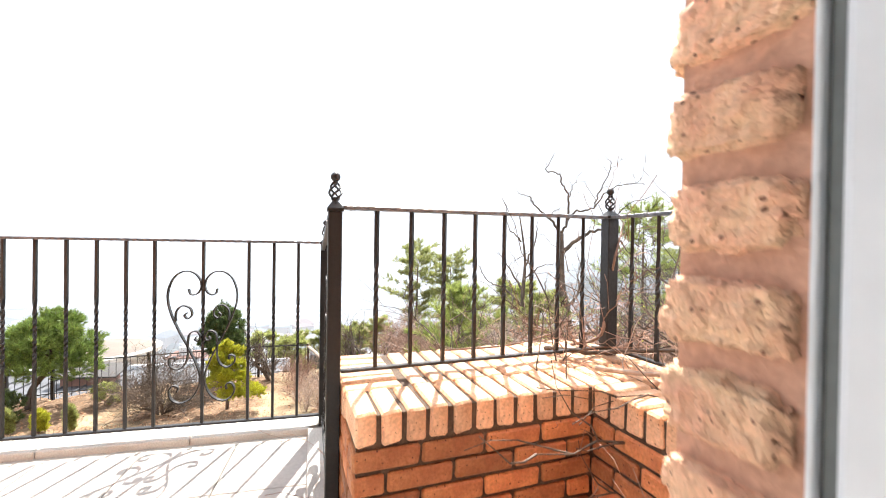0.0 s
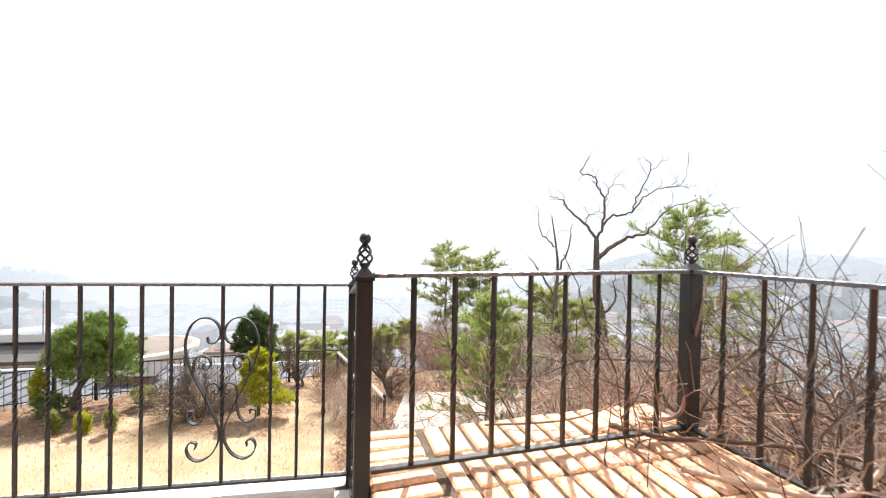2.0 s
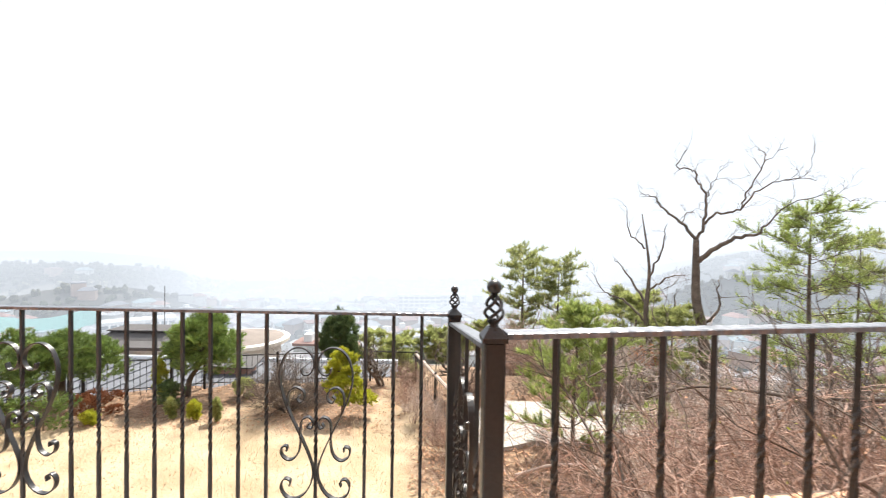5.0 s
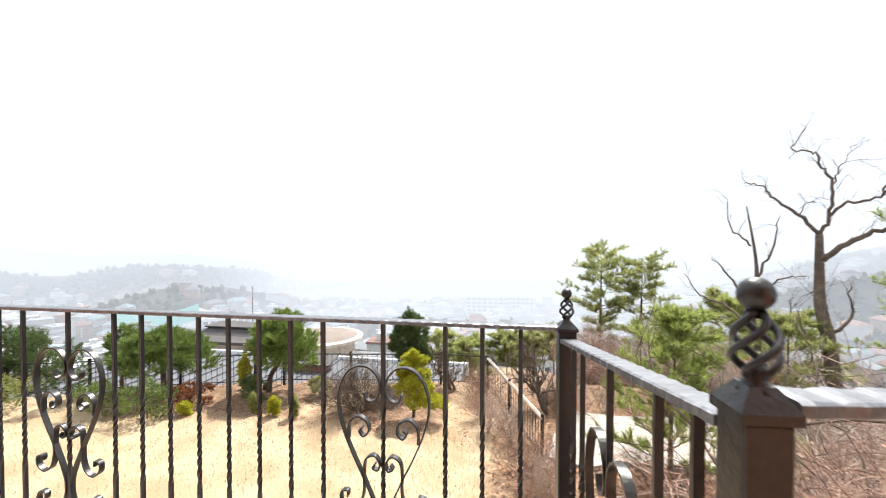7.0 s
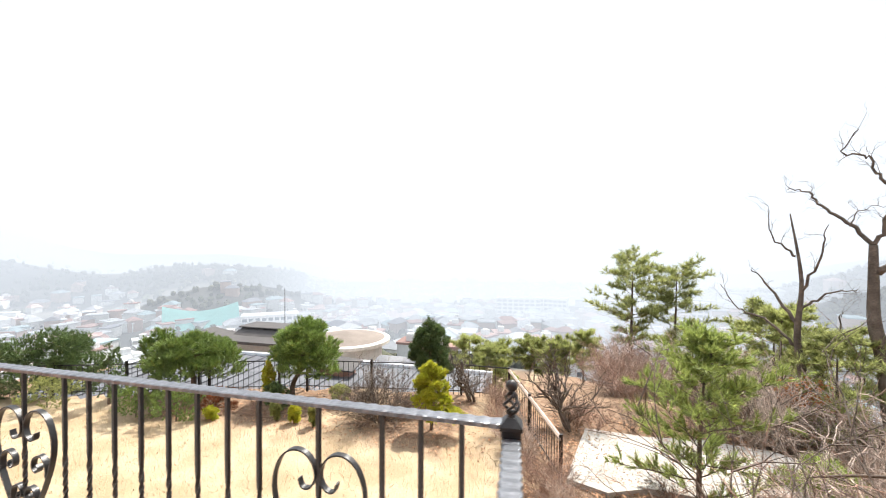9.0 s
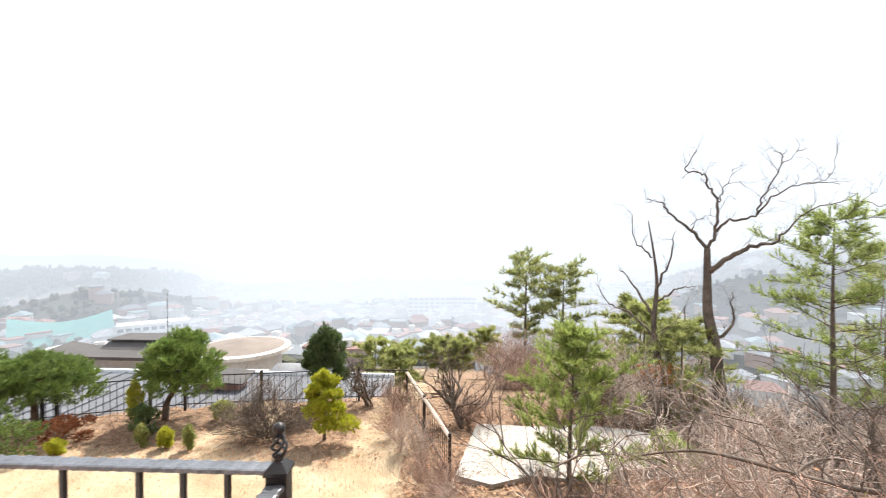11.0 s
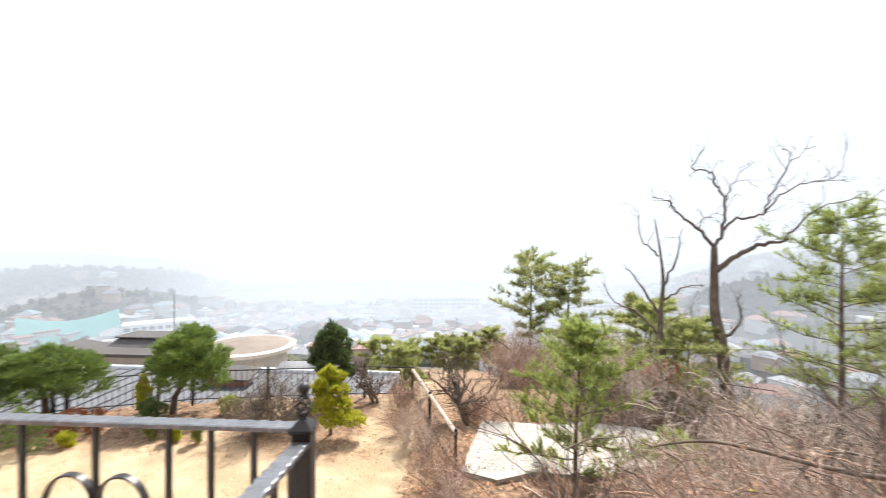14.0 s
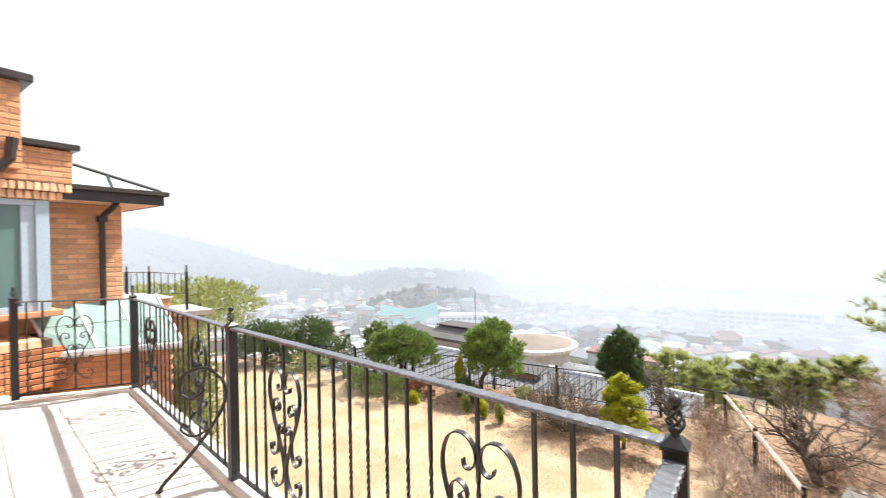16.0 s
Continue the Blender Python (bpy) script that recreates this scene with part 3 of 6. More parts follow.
def post(x, y, z0, z1, w=0.055, turn=0.0, name="railing_post"):
    p = thing(name, pose(x, y, z0, 0, 0, turn), "square black iron railing post with basket finial and ball", "post", "railing posts")
    h = z1 - z0
    part("shaft", Shape().soft_box(-w / 2, -w / 2, 0, w / 2, w / 2, h, 0.003), M_IRON, p)
    s = Shape()
    c = w / 2 + 0.004
    s.box(-c, -c, h, c, c, h + 0.010)
    k = len(s.v)
    q = 0.012
    s.v += [Vector(v) for v in ((-c, -c, h + 0.0101), (c, -c, h + 0.0101), (c, c, h + 0.0101), (-c, c, h + 0.0101), (-q, -q, h + 0.03), (q, -q, h + 0.03), (q, q, h + 0.03), (-q, q, h + 0.03))]
    s.f += [(k, k + 1, k + 5, k + 4), (k + 1, k + 2, k + 6, k + 5), (k + 2, k + 3, k + 7, k + 6), (k + 3, k, k + 4, k + 7), (k + 4, k + 5, k + 6, k + 7)]
    part("post_cap", s, M_IRON, p)
    finial(p, h + 0.024)
    return p


for (x, y), z0, z1, w in ((P0, 0.02, 0.985, 0.053), (P1, 0.0, 1.095, 0.045), (P2, 0.52, 1.115, 0.052), (P3, 0.02, 1.0, 0.055), (P4, 0.02, 1.01, 0.055), (P5, 0.02, 1.04, 0.06), (P6, 0.52, 1.11, 0.06)):
    post(x, y, z0, z1, w, 4)


def scroll_brace():
    """A loose-looking forged brace: a foot on the floor, rising to a large curl against the railing."""
    b = thing("scroll_brace", (-2.76, -0.32, 0), "black forged iron brace curling against the railing", "brace", "railing braces")
    V = Vector
    pts = [V((-0.02, -0.02, 0.0)), V((0.0, 0.0, 0.05)), V((0.10, 0.10, 0.20)), V((0.20, 0.20, 0.38)), V((0.27, 0.26, 0.55)), V((0.27, 0.25, 0.68)), V((0.19, 0.18, 0.76)), V((0.10, 0.09, 0.72)),
           V((0.08, 0.07, 0.62)), V((0.13, 0.12, 0.57)), V((0.18, 0.17, 0.62)), V((0.15, 0.14, 0.66))]
    part("stay", Shape().tube(smooth_path(pts, 6), 0.011, 6), M_IRON, b, smooth=True)
    curl = [V((0.20, 0.20, 0.38)), V((0.12, 0.13, 0.33)), V((0.06, 0.08, 0.37)), V((0.08, 0.09, 0.41)), V((0.10, 0.11, 0.39))]
    part("lower_curl", Shape().tube(smooth_path(curl, 6), 0.008, 6), M_IRON, b, smooth=True)
    part("foot", Shape().lathe([(0.022, 0), (0.02, 0.008), (0.012, 0.012)], 10, (-0.02, -0.02, 0)), M_IRON, b)


scroll_brace()

# ---- house ----
BR = random.Random(5)
BRICK_MESH = [Shape().soft_box(-0.095, -0.045, -0.0275, 0.095, 0.045, 0.0275, 0.006, 0.0025, BR).mesh("brick", M_BRICK) for _ in range(5)]
HOUSE_MESH = [Shape().soft_box(-0.095, -0.045, -0.0275, 0.095, 0.045, 0.0275, 0.005, 0.002, BR).mesh("brick", M_HOUSEBRICK) for _ in range(4)]
HALF_MESH = [Shape().soft_box(-0.045, -0.045, -0.0275, 0.045, 0.045, 0.0275, 0.006, 0.0025, BR).mesh("brick", M_BRICK) for _ in range(3)]
EDGE_MESH = [Shape().soft_box(-0.0285, -0.095, -0.047, 0.0285, 0.095, 0.047, 0.007, 0.003, BR).mesh("brick", M_CAPBRICK) for _ in range(5)]


def build_planter(name, origin, width, depth, wing, side, label):
    """A brick planter wall with a brick-on-edge top: a front run and a wing back towards the house."""
    m = house_frame(origin)
    pl = thing(name, m, label, "planter")
    top = 0.53
    core = Shape()
    core.box(0.012, 0.012, 0.0, width - 0.012, depth - 0.012, top - 0.012)
    wx0, wx1 = (width - 0.012 - 0.42, width - 0.012) if side > 0 else (0.012, 0.43)
    core.box(wx0 + 0.012, -wing, 0.0, wx1, 0.011, top - 0.012)
    part("mortar_core", core, M_MORTAR, pl)
    rng = random.Random(11)
    # top: bricks on edge across the front, then rows behind
    def edge(x, y, turn=0):
        part("brick", rng.choice(EDGE_MESH), M_BRICK, pl, at=Matrix.Translation((x, y, top - 0.047 + rng.uniform(-0.003, 0.003))) @ Matrix.Rotation(math.radians(turn + rng.uniform(-1.2, 1.2)), 4, "Z"))
    n = int(width / 0.069)
    pitch = width / n
    for i in range(n):
        x = (i + 0.5) * pitch
        for r in range(int(depth / 0.2)):
            if side < 0 or r == 0 or x > 0.2:
                edge(x, 0.097 + r * 0.2)
    if side > 0:
        for i in range(int((depth - 0.2) / 0.069)):
            edge(0.098, 0.232 + i * 0.069, 90)
    for i in range(int(wing / 0.069)):
        y = -(i + 0.5) * 0.069
        x0 = wx0 + 0.097
        edge(x0, y, 90)
        edge(x0 + 0.2, y, 90)
    # courses below
    def course(length, z, shift, place, turn):
        x = -shift
        while x < length - 0.03:
            a, b = max(x, 0), min(x + 0.19, length)
            if b - a > 0.05:
                me = rng.choice(BRICK_MESH) if b - a > 0.15 else rng.choice(HALF_MESH)
                w = 0.19 if b - a > 0.15 else 0.09
                at = place((a + b) / 2, z)
                part("brick", me, M_BRICK, pl, at=at @ Matrix.LocRotScale(None, Euler((0, 0, math.radians(turn))), ((b - a) / w, 1, 1)))
            x += 0.2
    for k in range(7):
        z = top - 0.094 - 0.012 - 0.0275 - k * 0.0665
        s = 0.1 if k % 2 else 0.0
        flen = wx0 if side > 0 else width - 0.43
        fx = 0 if side > 0 else 0.43
        course(flen, z, s, lambda u, zz: Matrix.Translation((fx + u, 0.045, zz)), 0)
        course(depth, z, s, lambda u, zz: Matrix.Translation((0.045 if side > 0 else width - 0.045, u + 0.1, zz)), 90)
        inner = wx0 + 0.045 if side > 0 else 0.43 - 0.045
        course(wing, z, 0.1 - s, lambda u, zz: Matrix.Translation((inner, -u, zz)), 90)
    return pl


build_planter("brick_planter", (0.125, -1.165), 1.22, 0.62, 1.0, 1, "weathered orange brick planter wall with brick-on-edge top")
build_planter("brick_planter", (-7.22, -1.05), 1.02, 0.5, 1.4, -1, "orange brick planter wall at the far end of the terrace")


# door jamb of the room behind, rough bricks
def rough_brick(lx, ly, lz, seed):
    bm = bmesh.new()
    bmesh.ops.create_cube(bm, size=1)
    bmesh.ops.subdivide_edges(bm, edges=bm.edges[:], cuts=15, use_grid_fill=True)
    for v in bm.verts:
        p = Vector((v.co.x * lx, v.co.y * ly, v.co.z * lz))
        edge = sum(1 for c, h in ((v.co.x, 0.5), (v.co.y, 0.5), (v.co.z, 0.5)) if abs(c) > h - 0.07)
        q = p * 45 + Vector((seed * 7.1, seed * 3.3, 0))
        n = noise.noise(q) * 0.0035 + noise.noise(q * 2.7) * 0.0026 + noise.noise(q * 5.5) * 0.0012
        shrink = 0.0042 * max(0, edge - 1) * (1 + 0.8 * noise.noise(q * 0.8))
        d = Vector(v.co).normalized()
        v.co = p + d * n - Vector((math.copysign(shrink, p.x), math.copysign(shrink * 0.6, p.y), math.copysign(shrink, p.z)))
    me = bpy.data.meshes.new("brick")
    bm.to_mesh(me)
    bm.free()
    me.materials.append(M_PALEBRICK)
    me.polygons.foreach_set("use_smooth", [True] * len(me.polygons))
    return me


def build_front():
    m = house_frame(CORNER)
    wall = thing("wall_front_pier", m, "buff brick pier beside the open door", "wall", kind="structure")
    part("mortar_core", Shape().box(0.0, -0.090, -0.2, 1.25, -0.010, 3.2), M_JAMBMORTAR, wall)
    part("inner_leaf", Shape().box(0.03, -0.40, -0.2, 1.25, -0.16, 3.2), M_PLASTER, wall)
    rough = [rough_brick(0.19, 0.088, 0.053, s) for s in range(4)]
    rough_half = [rough_brick(0.09, 0.088, 0.053, s + 9) for s in range(3)]
    rng = random.Random(3)
    for k in range(38):
        z = 0.045 + k * 0.0643
        near = 0.55 < z < 1.6
        x = 0.0
        first = True
        while x < 1.2:
            short_one = first and k % 2
            w = 0.09 if short_one else 0.19
            me = rng.choice(rough_half if short_one else rough) if near and x < 0.5 else rng.choice(HALF_MESH if short_one else BRICK_MESH)
            part("brick", me, M_PALEBRICK, wall, at=Matrix.Translation((x + w / 2 - 0.009 + rng.uniform(-0.002, 0.002), -0.045 + rng.uniform(-0.002, 0.002), z)) @ Matrix.Rotation(rng.choice((0, math.pi)), 4, "Z"))
            x += w + 0.011
            first = False
    # door frame in the opening
    door = thing("door_1", m, "white framed terrace door standing open", "door", kind="structure")
    part("frame_edge", Shape().soft_box(-0.003, -0.0945, 0.0, 0.03, -0.0905, 2.2, 0.001), M_FRAME, door)
    part("gasket", Shape().soft_box(0.002, -0.104, 0.0, 0.03, -0.095, 2.2, 0.002), M_GASKET, door, "grey rubber gasket")
    part("frame_post", Shape().soft_box(-0.008, -0.26, 0.0, 0.03, -0.1045, 2.2, 0.006), M_FRAME, door)
    part("sill", Shape().soft_box(-1.9, -0.26, -0.01, -0.011, -0.10, 0.012, 0.004), M_FRAME, door)
    part("head", Shape().soft_box(-1.9, -0.26, 2.2, 0.03, -0.10, 2.27, 0.004), M_FRAME, door)
    part("frame_post", Shape().soft_box(-1.95, -0.26, 0.0, -1.9, -0.10, 2.27, 0.004), M_FRAME, door)
    # the rest of the front, the room behind and the roof edge
    solid("wall_front", Shape().box(-6.6, -0.40, -0.2, -1.96, -0.012, 3.2).box(-1.959, -0.40, 2.28, 0.005, -0.012, 3.2), M_JOINED, "orange brick house front with a door opening", "wall", "structure", m=m)
    solid("wall_room", Shape().box(-6.6, -5.2, -0.2, 1.25, -5.0, 3.0).box(1.25, -5.2, -0.2, 1.45, -0.02, 3.0).box(-6.8, -5.2, -0.2, -6.61, -0.02, 3.0), M_PLASTER, "white plastered room walls", "wall", "structure", m=m)
    solid("floor_room", Shape().box(-6.6, -5.0, -0.2, 1.25, -0.41, -0.015), M_TILE, "pale floor of the room behind the door", "floor", "structure", m=m)
    solid("ceiling", Shape().box(-6.8, -5.2, 3.001, 1.45, -0.41, 3.15), M_PLASTER, "white plaster ceiling of the room", "ceiling", "structure", m=m)


build_front()


def brick_face(parent, length, z0, z1, place, pitch=0.0665, seed=1, meshes=None):
    """Courses of single bricks on a face: place(u, z) gives the pose of a brick at distance u."""
    rng = random.Random(seed)
    k = 0
    z = z0 + 0.03
    while z + 0.027 < z1:
        u = -0.1 if k % 2 else 0.0
        while u < length - 0.04:
            a, b = max(u, 0), min(u + 0.19, length)
            if b - a > 0.04:
                part("brick", rng.choice(HOUSE_MESH), M_HOUSEBRICK, parent, at=place((a + b) / 2, z) @ Matrix.Diagonal(((b - a) / 0.19, 1, 1, 1)))
            u += 0.2
        z += pitch
        k += 1


def build_wing():
    m = house_frame((-7.015, 0.37), 0.045)
    w = thing("house_wing", m, "orange brick house wing with brown eaves and glass hip roof", "house")
    part("wall", Shape().box(-4.0, -5.0, GARDEN - 0.5, -0.007, -0.007, 2.12), M_HOUSEMORTAR, w)
    R90 = Matrix.Rotation(math.pi / 2, 4, "Z")
    brick_face(w, 1.75, 0.72, 2.12, lambda u, z: Matrix.Translation((-0.045, -u - 0.0, z)) @ R90, seed=4)
    brick_face(w, 2.4, 0.72, 2.12, lambda u, z: Matrix.Translation((-0.1 - u, -0.045, z)), seed=6)
    # eaves
    part("fascia", Shape().soft_box(-4.2, 0.32, 2.12, 0.45, 0.36, 2.29, 0.004).soft_box(0.41, -2.4, 2.12, 0.45, 0.319, 2.29, 0.004), M_ALU, w, "dark brown metal fascia")
    part("gutter", Shape().soft_box(-4.2, 0.361, 2.25, 0.51, 0.41, 2.31, 0.006).soft_box(0.451, -2.4, 2.25, 0.51, 0.359, 2.31, 0.006), M_ALU, w)
    part("soffit", Shape().box(-4.2, -0.04, 2.125, 0.409, 0.318, 2.14).box(-0.04, -2.4, 2.125, 0.409, -0.041, 2.14), M_PALEBRICK, w, "pale boarded soffit")
    # glass hip roof with dark ribs
    A1, B1, C1 = Vector((0.42, 0.33, 2.31)), Vector((0.42, -3.2, 2.31)), Vector((-2.6, -2.6, 3.75))
    D1 = Vector((-4.4, 0.33, 2.31))
    g = Shape()
    g.v += [A1, C1, B1, A1 + Vector((0, 0, -0.012)), C1 + Vector((0, 0, -0.012)), B1 + Vector((0, 0, -0.012))]
    g.f += [(0, 1, 2), (5, 4, 3)]
    g2 = Shape()
    g2.v += [A1, D1, C1]
    g2.f += [(0, 1, 2)]
    part("pane", g, M_ROOFGLASS, w, "pale green glass roof pane")
    part("pane", g2, M_ROOFGLASS, w, "pale green glass roof pane")
    part("rib", Shape().tube([A1, C1], 0.03, 5), M_ALU, w)
    for f in (0.16, 0.36, 0.58):
        foot = A1.lerp(B1, f)
        top = A1.lerp(C1, f)
        part("rib", Shape().tube([foot, top], 0.022, 5), M_ALU, w)
    for f in (0.2, 0.4, 0.6):
        part("rib", Shape().tube([A1.lerp(D1, f), A1.lerp(C1, f)], 0.022, 5), M_ALU, w)
    pipe = [Vector((0.40, -0.19, 2.12)), Vector((0.30, -0.20, 2.06)), Vector((0.10, -0.235, 1.97)), Vector((0.055, -0.245, 1.90)), Vector((0.055, -0.245, 0.75))]
    part("downpipe", Shape().tube(pipe, 0.037, 8).soft_box(0.0, -0.30, 1.88, 0.11, -0.19, 1.96, 0.01), M_ALU, w, "dark brown metal downpipe", smooth=False)
    # projecting bay with window and brick band
    part("bay_core", Shape().box(0.0, -3.2, 2.29, 0.523, -0.667, 2.68), M_HOUSEMORTAR, w)
    brick_face(w, 2.0, 2.30, 2.70, lambda u, z: Matrix.Translation((0.485, -0.66 - u, z)) @ R90, seed=8)
    rng = random.Random(2)
    for r in range(2):
        for i in range(28):
            part("brick", rng.choice(EDGE_MESH), M_BRICK, w, at=Matrix.Translation((0.43 - r * 0.05, -0.70 - r * 0.07 - i * 0.0685, 2.24 - r * 0.098)) @ Matrix.Rotation(math.pi / 2, 4, "Z"))
    part("bay_soffit", Shape().box(0.0, -3.2, 2.095, 0.36, -0.80, 2.288), M_HOUSEMORTAR, w)
    part("coping", Shape().soft_box(-0.1, -3.3, 2.70, 0.60, -0.60, 2.77, 0.01), M_ALU, w, "dark metal coping")
    part("window_sill", Shape().soft_box(0.0, -3.2, 0.72, 0.50, -0.76, 0.79, 0.01), M_HOUSEBRICK, w)
    frame_ob = part("window_frame", Shape().soft_box(0.36, -0.98, 0.79, 0.44, -0.86, 2.09, 0.005).soft_box(0.36, -3.2, 2.02, 0.42, -0.981, 2.09, 0.004).soft_box(0.36, -3.2, 0.79, 0.42, -0.981, 0.86, 0.004).soft_box(0.355, -1.10, 0.861, 0.41, -0.982, 2.019, 0.004), M_WINFRAME, w, "window frame coloured blue-grey for its sky-lit shade")
    part("window_pane", Shape().box(0.375, -3.2, 0.861, 0.385, -1.101, 2.019), M_GLASS, frame_ob, "green tinted window glass")
    part("window_reveal", Shape().box(0.0, -0.94, 0.79, 0.355, -0.90, 2.09), M_WINFRAME, w)
    # higher block with coping
    part("upper_core", Shape().box(-1.0, -4.0, 2.42, 0.643, -1.127, 3.36), M_HOUSEMORTAR, w)
    brick_face(w, 1.0, 2.40, 3.36, lambda u, z: Matrix.Translation((0.605, -1.12 - u, z)) @ R90, seed=9)
    brick_face(w, 0.5, 2.40, 3.36, lambda u, z: Matrix.Translation((0.65 - u - 0.1, -1.165, z)), seed=12)
    part("coping", Shape().soft_box(-1.1, -4.1, 3.36, 0.74, -1.03, 3.45, 0.012), M_ALU, w, "dark metal coping")
    part("rainhead", Shape().tube([Vector((0.70, -1.20, 2.72)), Vector((0.68, -1.22, 2.5)), Vector((0.66, -1.30, 2.38)), Vector((0.6, -1.5, 2.36))], 0.05, 8), M_ALU, w)
    return w


build_wing()


def build_glass_canopy():
    A1, B1, C1, D1 = Vector((-6.97, -0.62, 0.86)), Vector((-7.10, 0.78, 0.86)), Vector((-5.72, 0.70, 0.36)), Vector((-6.36, -0.46, 0.36))
    c = thing("glass_canopy", None, "low sloping canopy of green glass beside the terrace", "canopy")
    for i in range(3):
        for j in range(2):
            f0, f1 = i / 3 + 0.008, (i + 1) / 3 - 0.008
            g0, g1 = j / 2 + 0.008, (j + 1) / 2 - 0.008
            s = Shape()
            p = [A1.lerp(B1, f).lerp(D1.lerp(C1, f), g) for f, g in ((f0, g0), (f1, g0), (f1, g1), (f0, g1))]
            s.v += p + [q - Vector((0, 0, 0.012)) for q in p]
            s.f += [(3, 2, 1, 0), (4, 5, 6, 7), (0, 1, 5, 4), (1, 2, 6, 5), (2, 3, 7, 6), (3, 0, 4, 7)]
            part("pane", s, M_CANOPY, c)
    for i in range(4):
        f = i / 3
        part("rib", Shape().tube([A1.lerp(B1, f), D1.lerp(C1, f)], 0.018, 5), M_FRAME, c, "white glazing bar")
    part("front_gutter", Shape().tube([D1 - Vector((0, 0, 0.05)), C1 - Vector((0, 0, 0.05))], 0.045, 6), M_FRAME, c)
    low = solid("wall_canopy", Shape().poly([(-6.45, -0.46), (-5.86, 0.62), (-7.0, 0.70), (-7.0, -0.46)], GARDEN - 0.3, 0.27), M_HOUSEMORTAR, "orange brick wall under the glass canopy", "wall", "structure")
    d = Vector((-5.86 + 6.45, 0.62 + 0.46, 0))
    rot = Matrix.Rotation(math.atan2(d.y, d.x), 4, "Z")
    n = d.normalized().cross(Vector((0, 0, 1)))
    o = Vector((-6.45, -0.46, 0))
    brick_face(low, d.length, -0.35, 0.26, lambda u, z: Matrix.Translation(o + d.normalized() * u + Vector((0, 0, z)) - n * 0.035) @ rot, seed=21)
    # parapet further along the house with its own railing
    par = thing("wall_parapet", house_frame((-8.35, 1.32)), "orange brick parapet with pale coping", "wall", kind="structure")
    part("parapet_core", Shape().box(-2.5, -1.0, GARDEN - 0.5, -0.007, -0.007, 0.66), M_HOUSEMORTAR, par)
    R90 = Matrix.Rotation(math.pi / 2, 4, "Z")
    brick_face(par, 0.9, 0.0, 0.66, lambda u, z: Matrix.Translation((-0.045, -u, z)) @ R90, seed=31)
    part("coping", Shape().soft_box(-2.5, -1.05, 0.66, 0.03, 0.03, 0.70, 0.006), M_KERB, par)
    deck = Shape().poly([(-9.4, 1.36), (-8.25, 1.40), (-8.05, 1.95), (-9.4, 1.95)], 0.32, 0.41)
    solid("far_deck", deck, M_KERB, "pale slab edge of a further terrace", "floor", "structure")
    solid("wall_deck", Shape().poly([(-9.4, 1.37), (-8.45, 1.40), (-8.4, 1.8), (-9.4, 1.8)], GARDEN - 0.5, 0.32), M_HOUSEMORTAR, "wall carrying the further terrace", "wall", "structure")
    a, b, e = (-10.0, 0.72), (-9.2, 1.22), (-8.44, 1.62)
    railing(a, b, 0.72, 1.13, 1.13, [0.12, 0.26, 0.40, 0.54, 0.68, 0.82], [], BAR_RIGHT, "black iron railing of a further terrace", "further railing")
    railing(b, e, 0.72, 1.13, 1.09, [0.12, 0.28, 0.44, 0.6, 0.74], [], BAR_RIGHT, "black iron railing of a further terrace", "further railing")
    for q, z in ((a, 0.70), (b, 0.70), (e, 0.41), ((-9.62, 0.96), 0.70)):
        post(q[0], q[1], z, 1.12, 0.045)


build_glass_canopy()

# ---- trees ----
def needles(s, p, d, length, n, rng, width=0.006, spread=0.7):
    """A tuft of needles round a shoot."""
    for _ in range(n):
        v = (d + Vector((rng.gauss(0, spread), rng.gauss(0, spread), rng.gauss(0, spread)))).normalized() * (length * rng.uniform(0.7, 1.15))
        w = v.orthogonal().normalized()
        w = (Matrix.Rotation(rng.uniform(0, 6.28), 3, v.normalized()) @ w) * width
        b = p + d * rng.uniform(-0.5, 0.5) * length * 0.5
        k = len(s.v)
        s.v += [b - w, b + w, b + v]
        s.f.append((k, k + 1, k + 2))


def limb(s, p, d, length, r, rng, sag=0.0, wobble=0.12, steps=5, sides=5):
    path, radii = [p.copy()], [r]
    for i in range(steps):
        d = (d + Vector((rng.gauss(0, wobble), rng.gauss(0, wobble), rng.gauss(0, wobble) - sag / steps))).normalized()
        p = p + d * (length / steps)
        path.append(p)
        radii.append(max(r * (1 - 0.85 * (i + 1) / steps), 0.0016))
    s.tube(path, radii, sides, False)
    return path, d


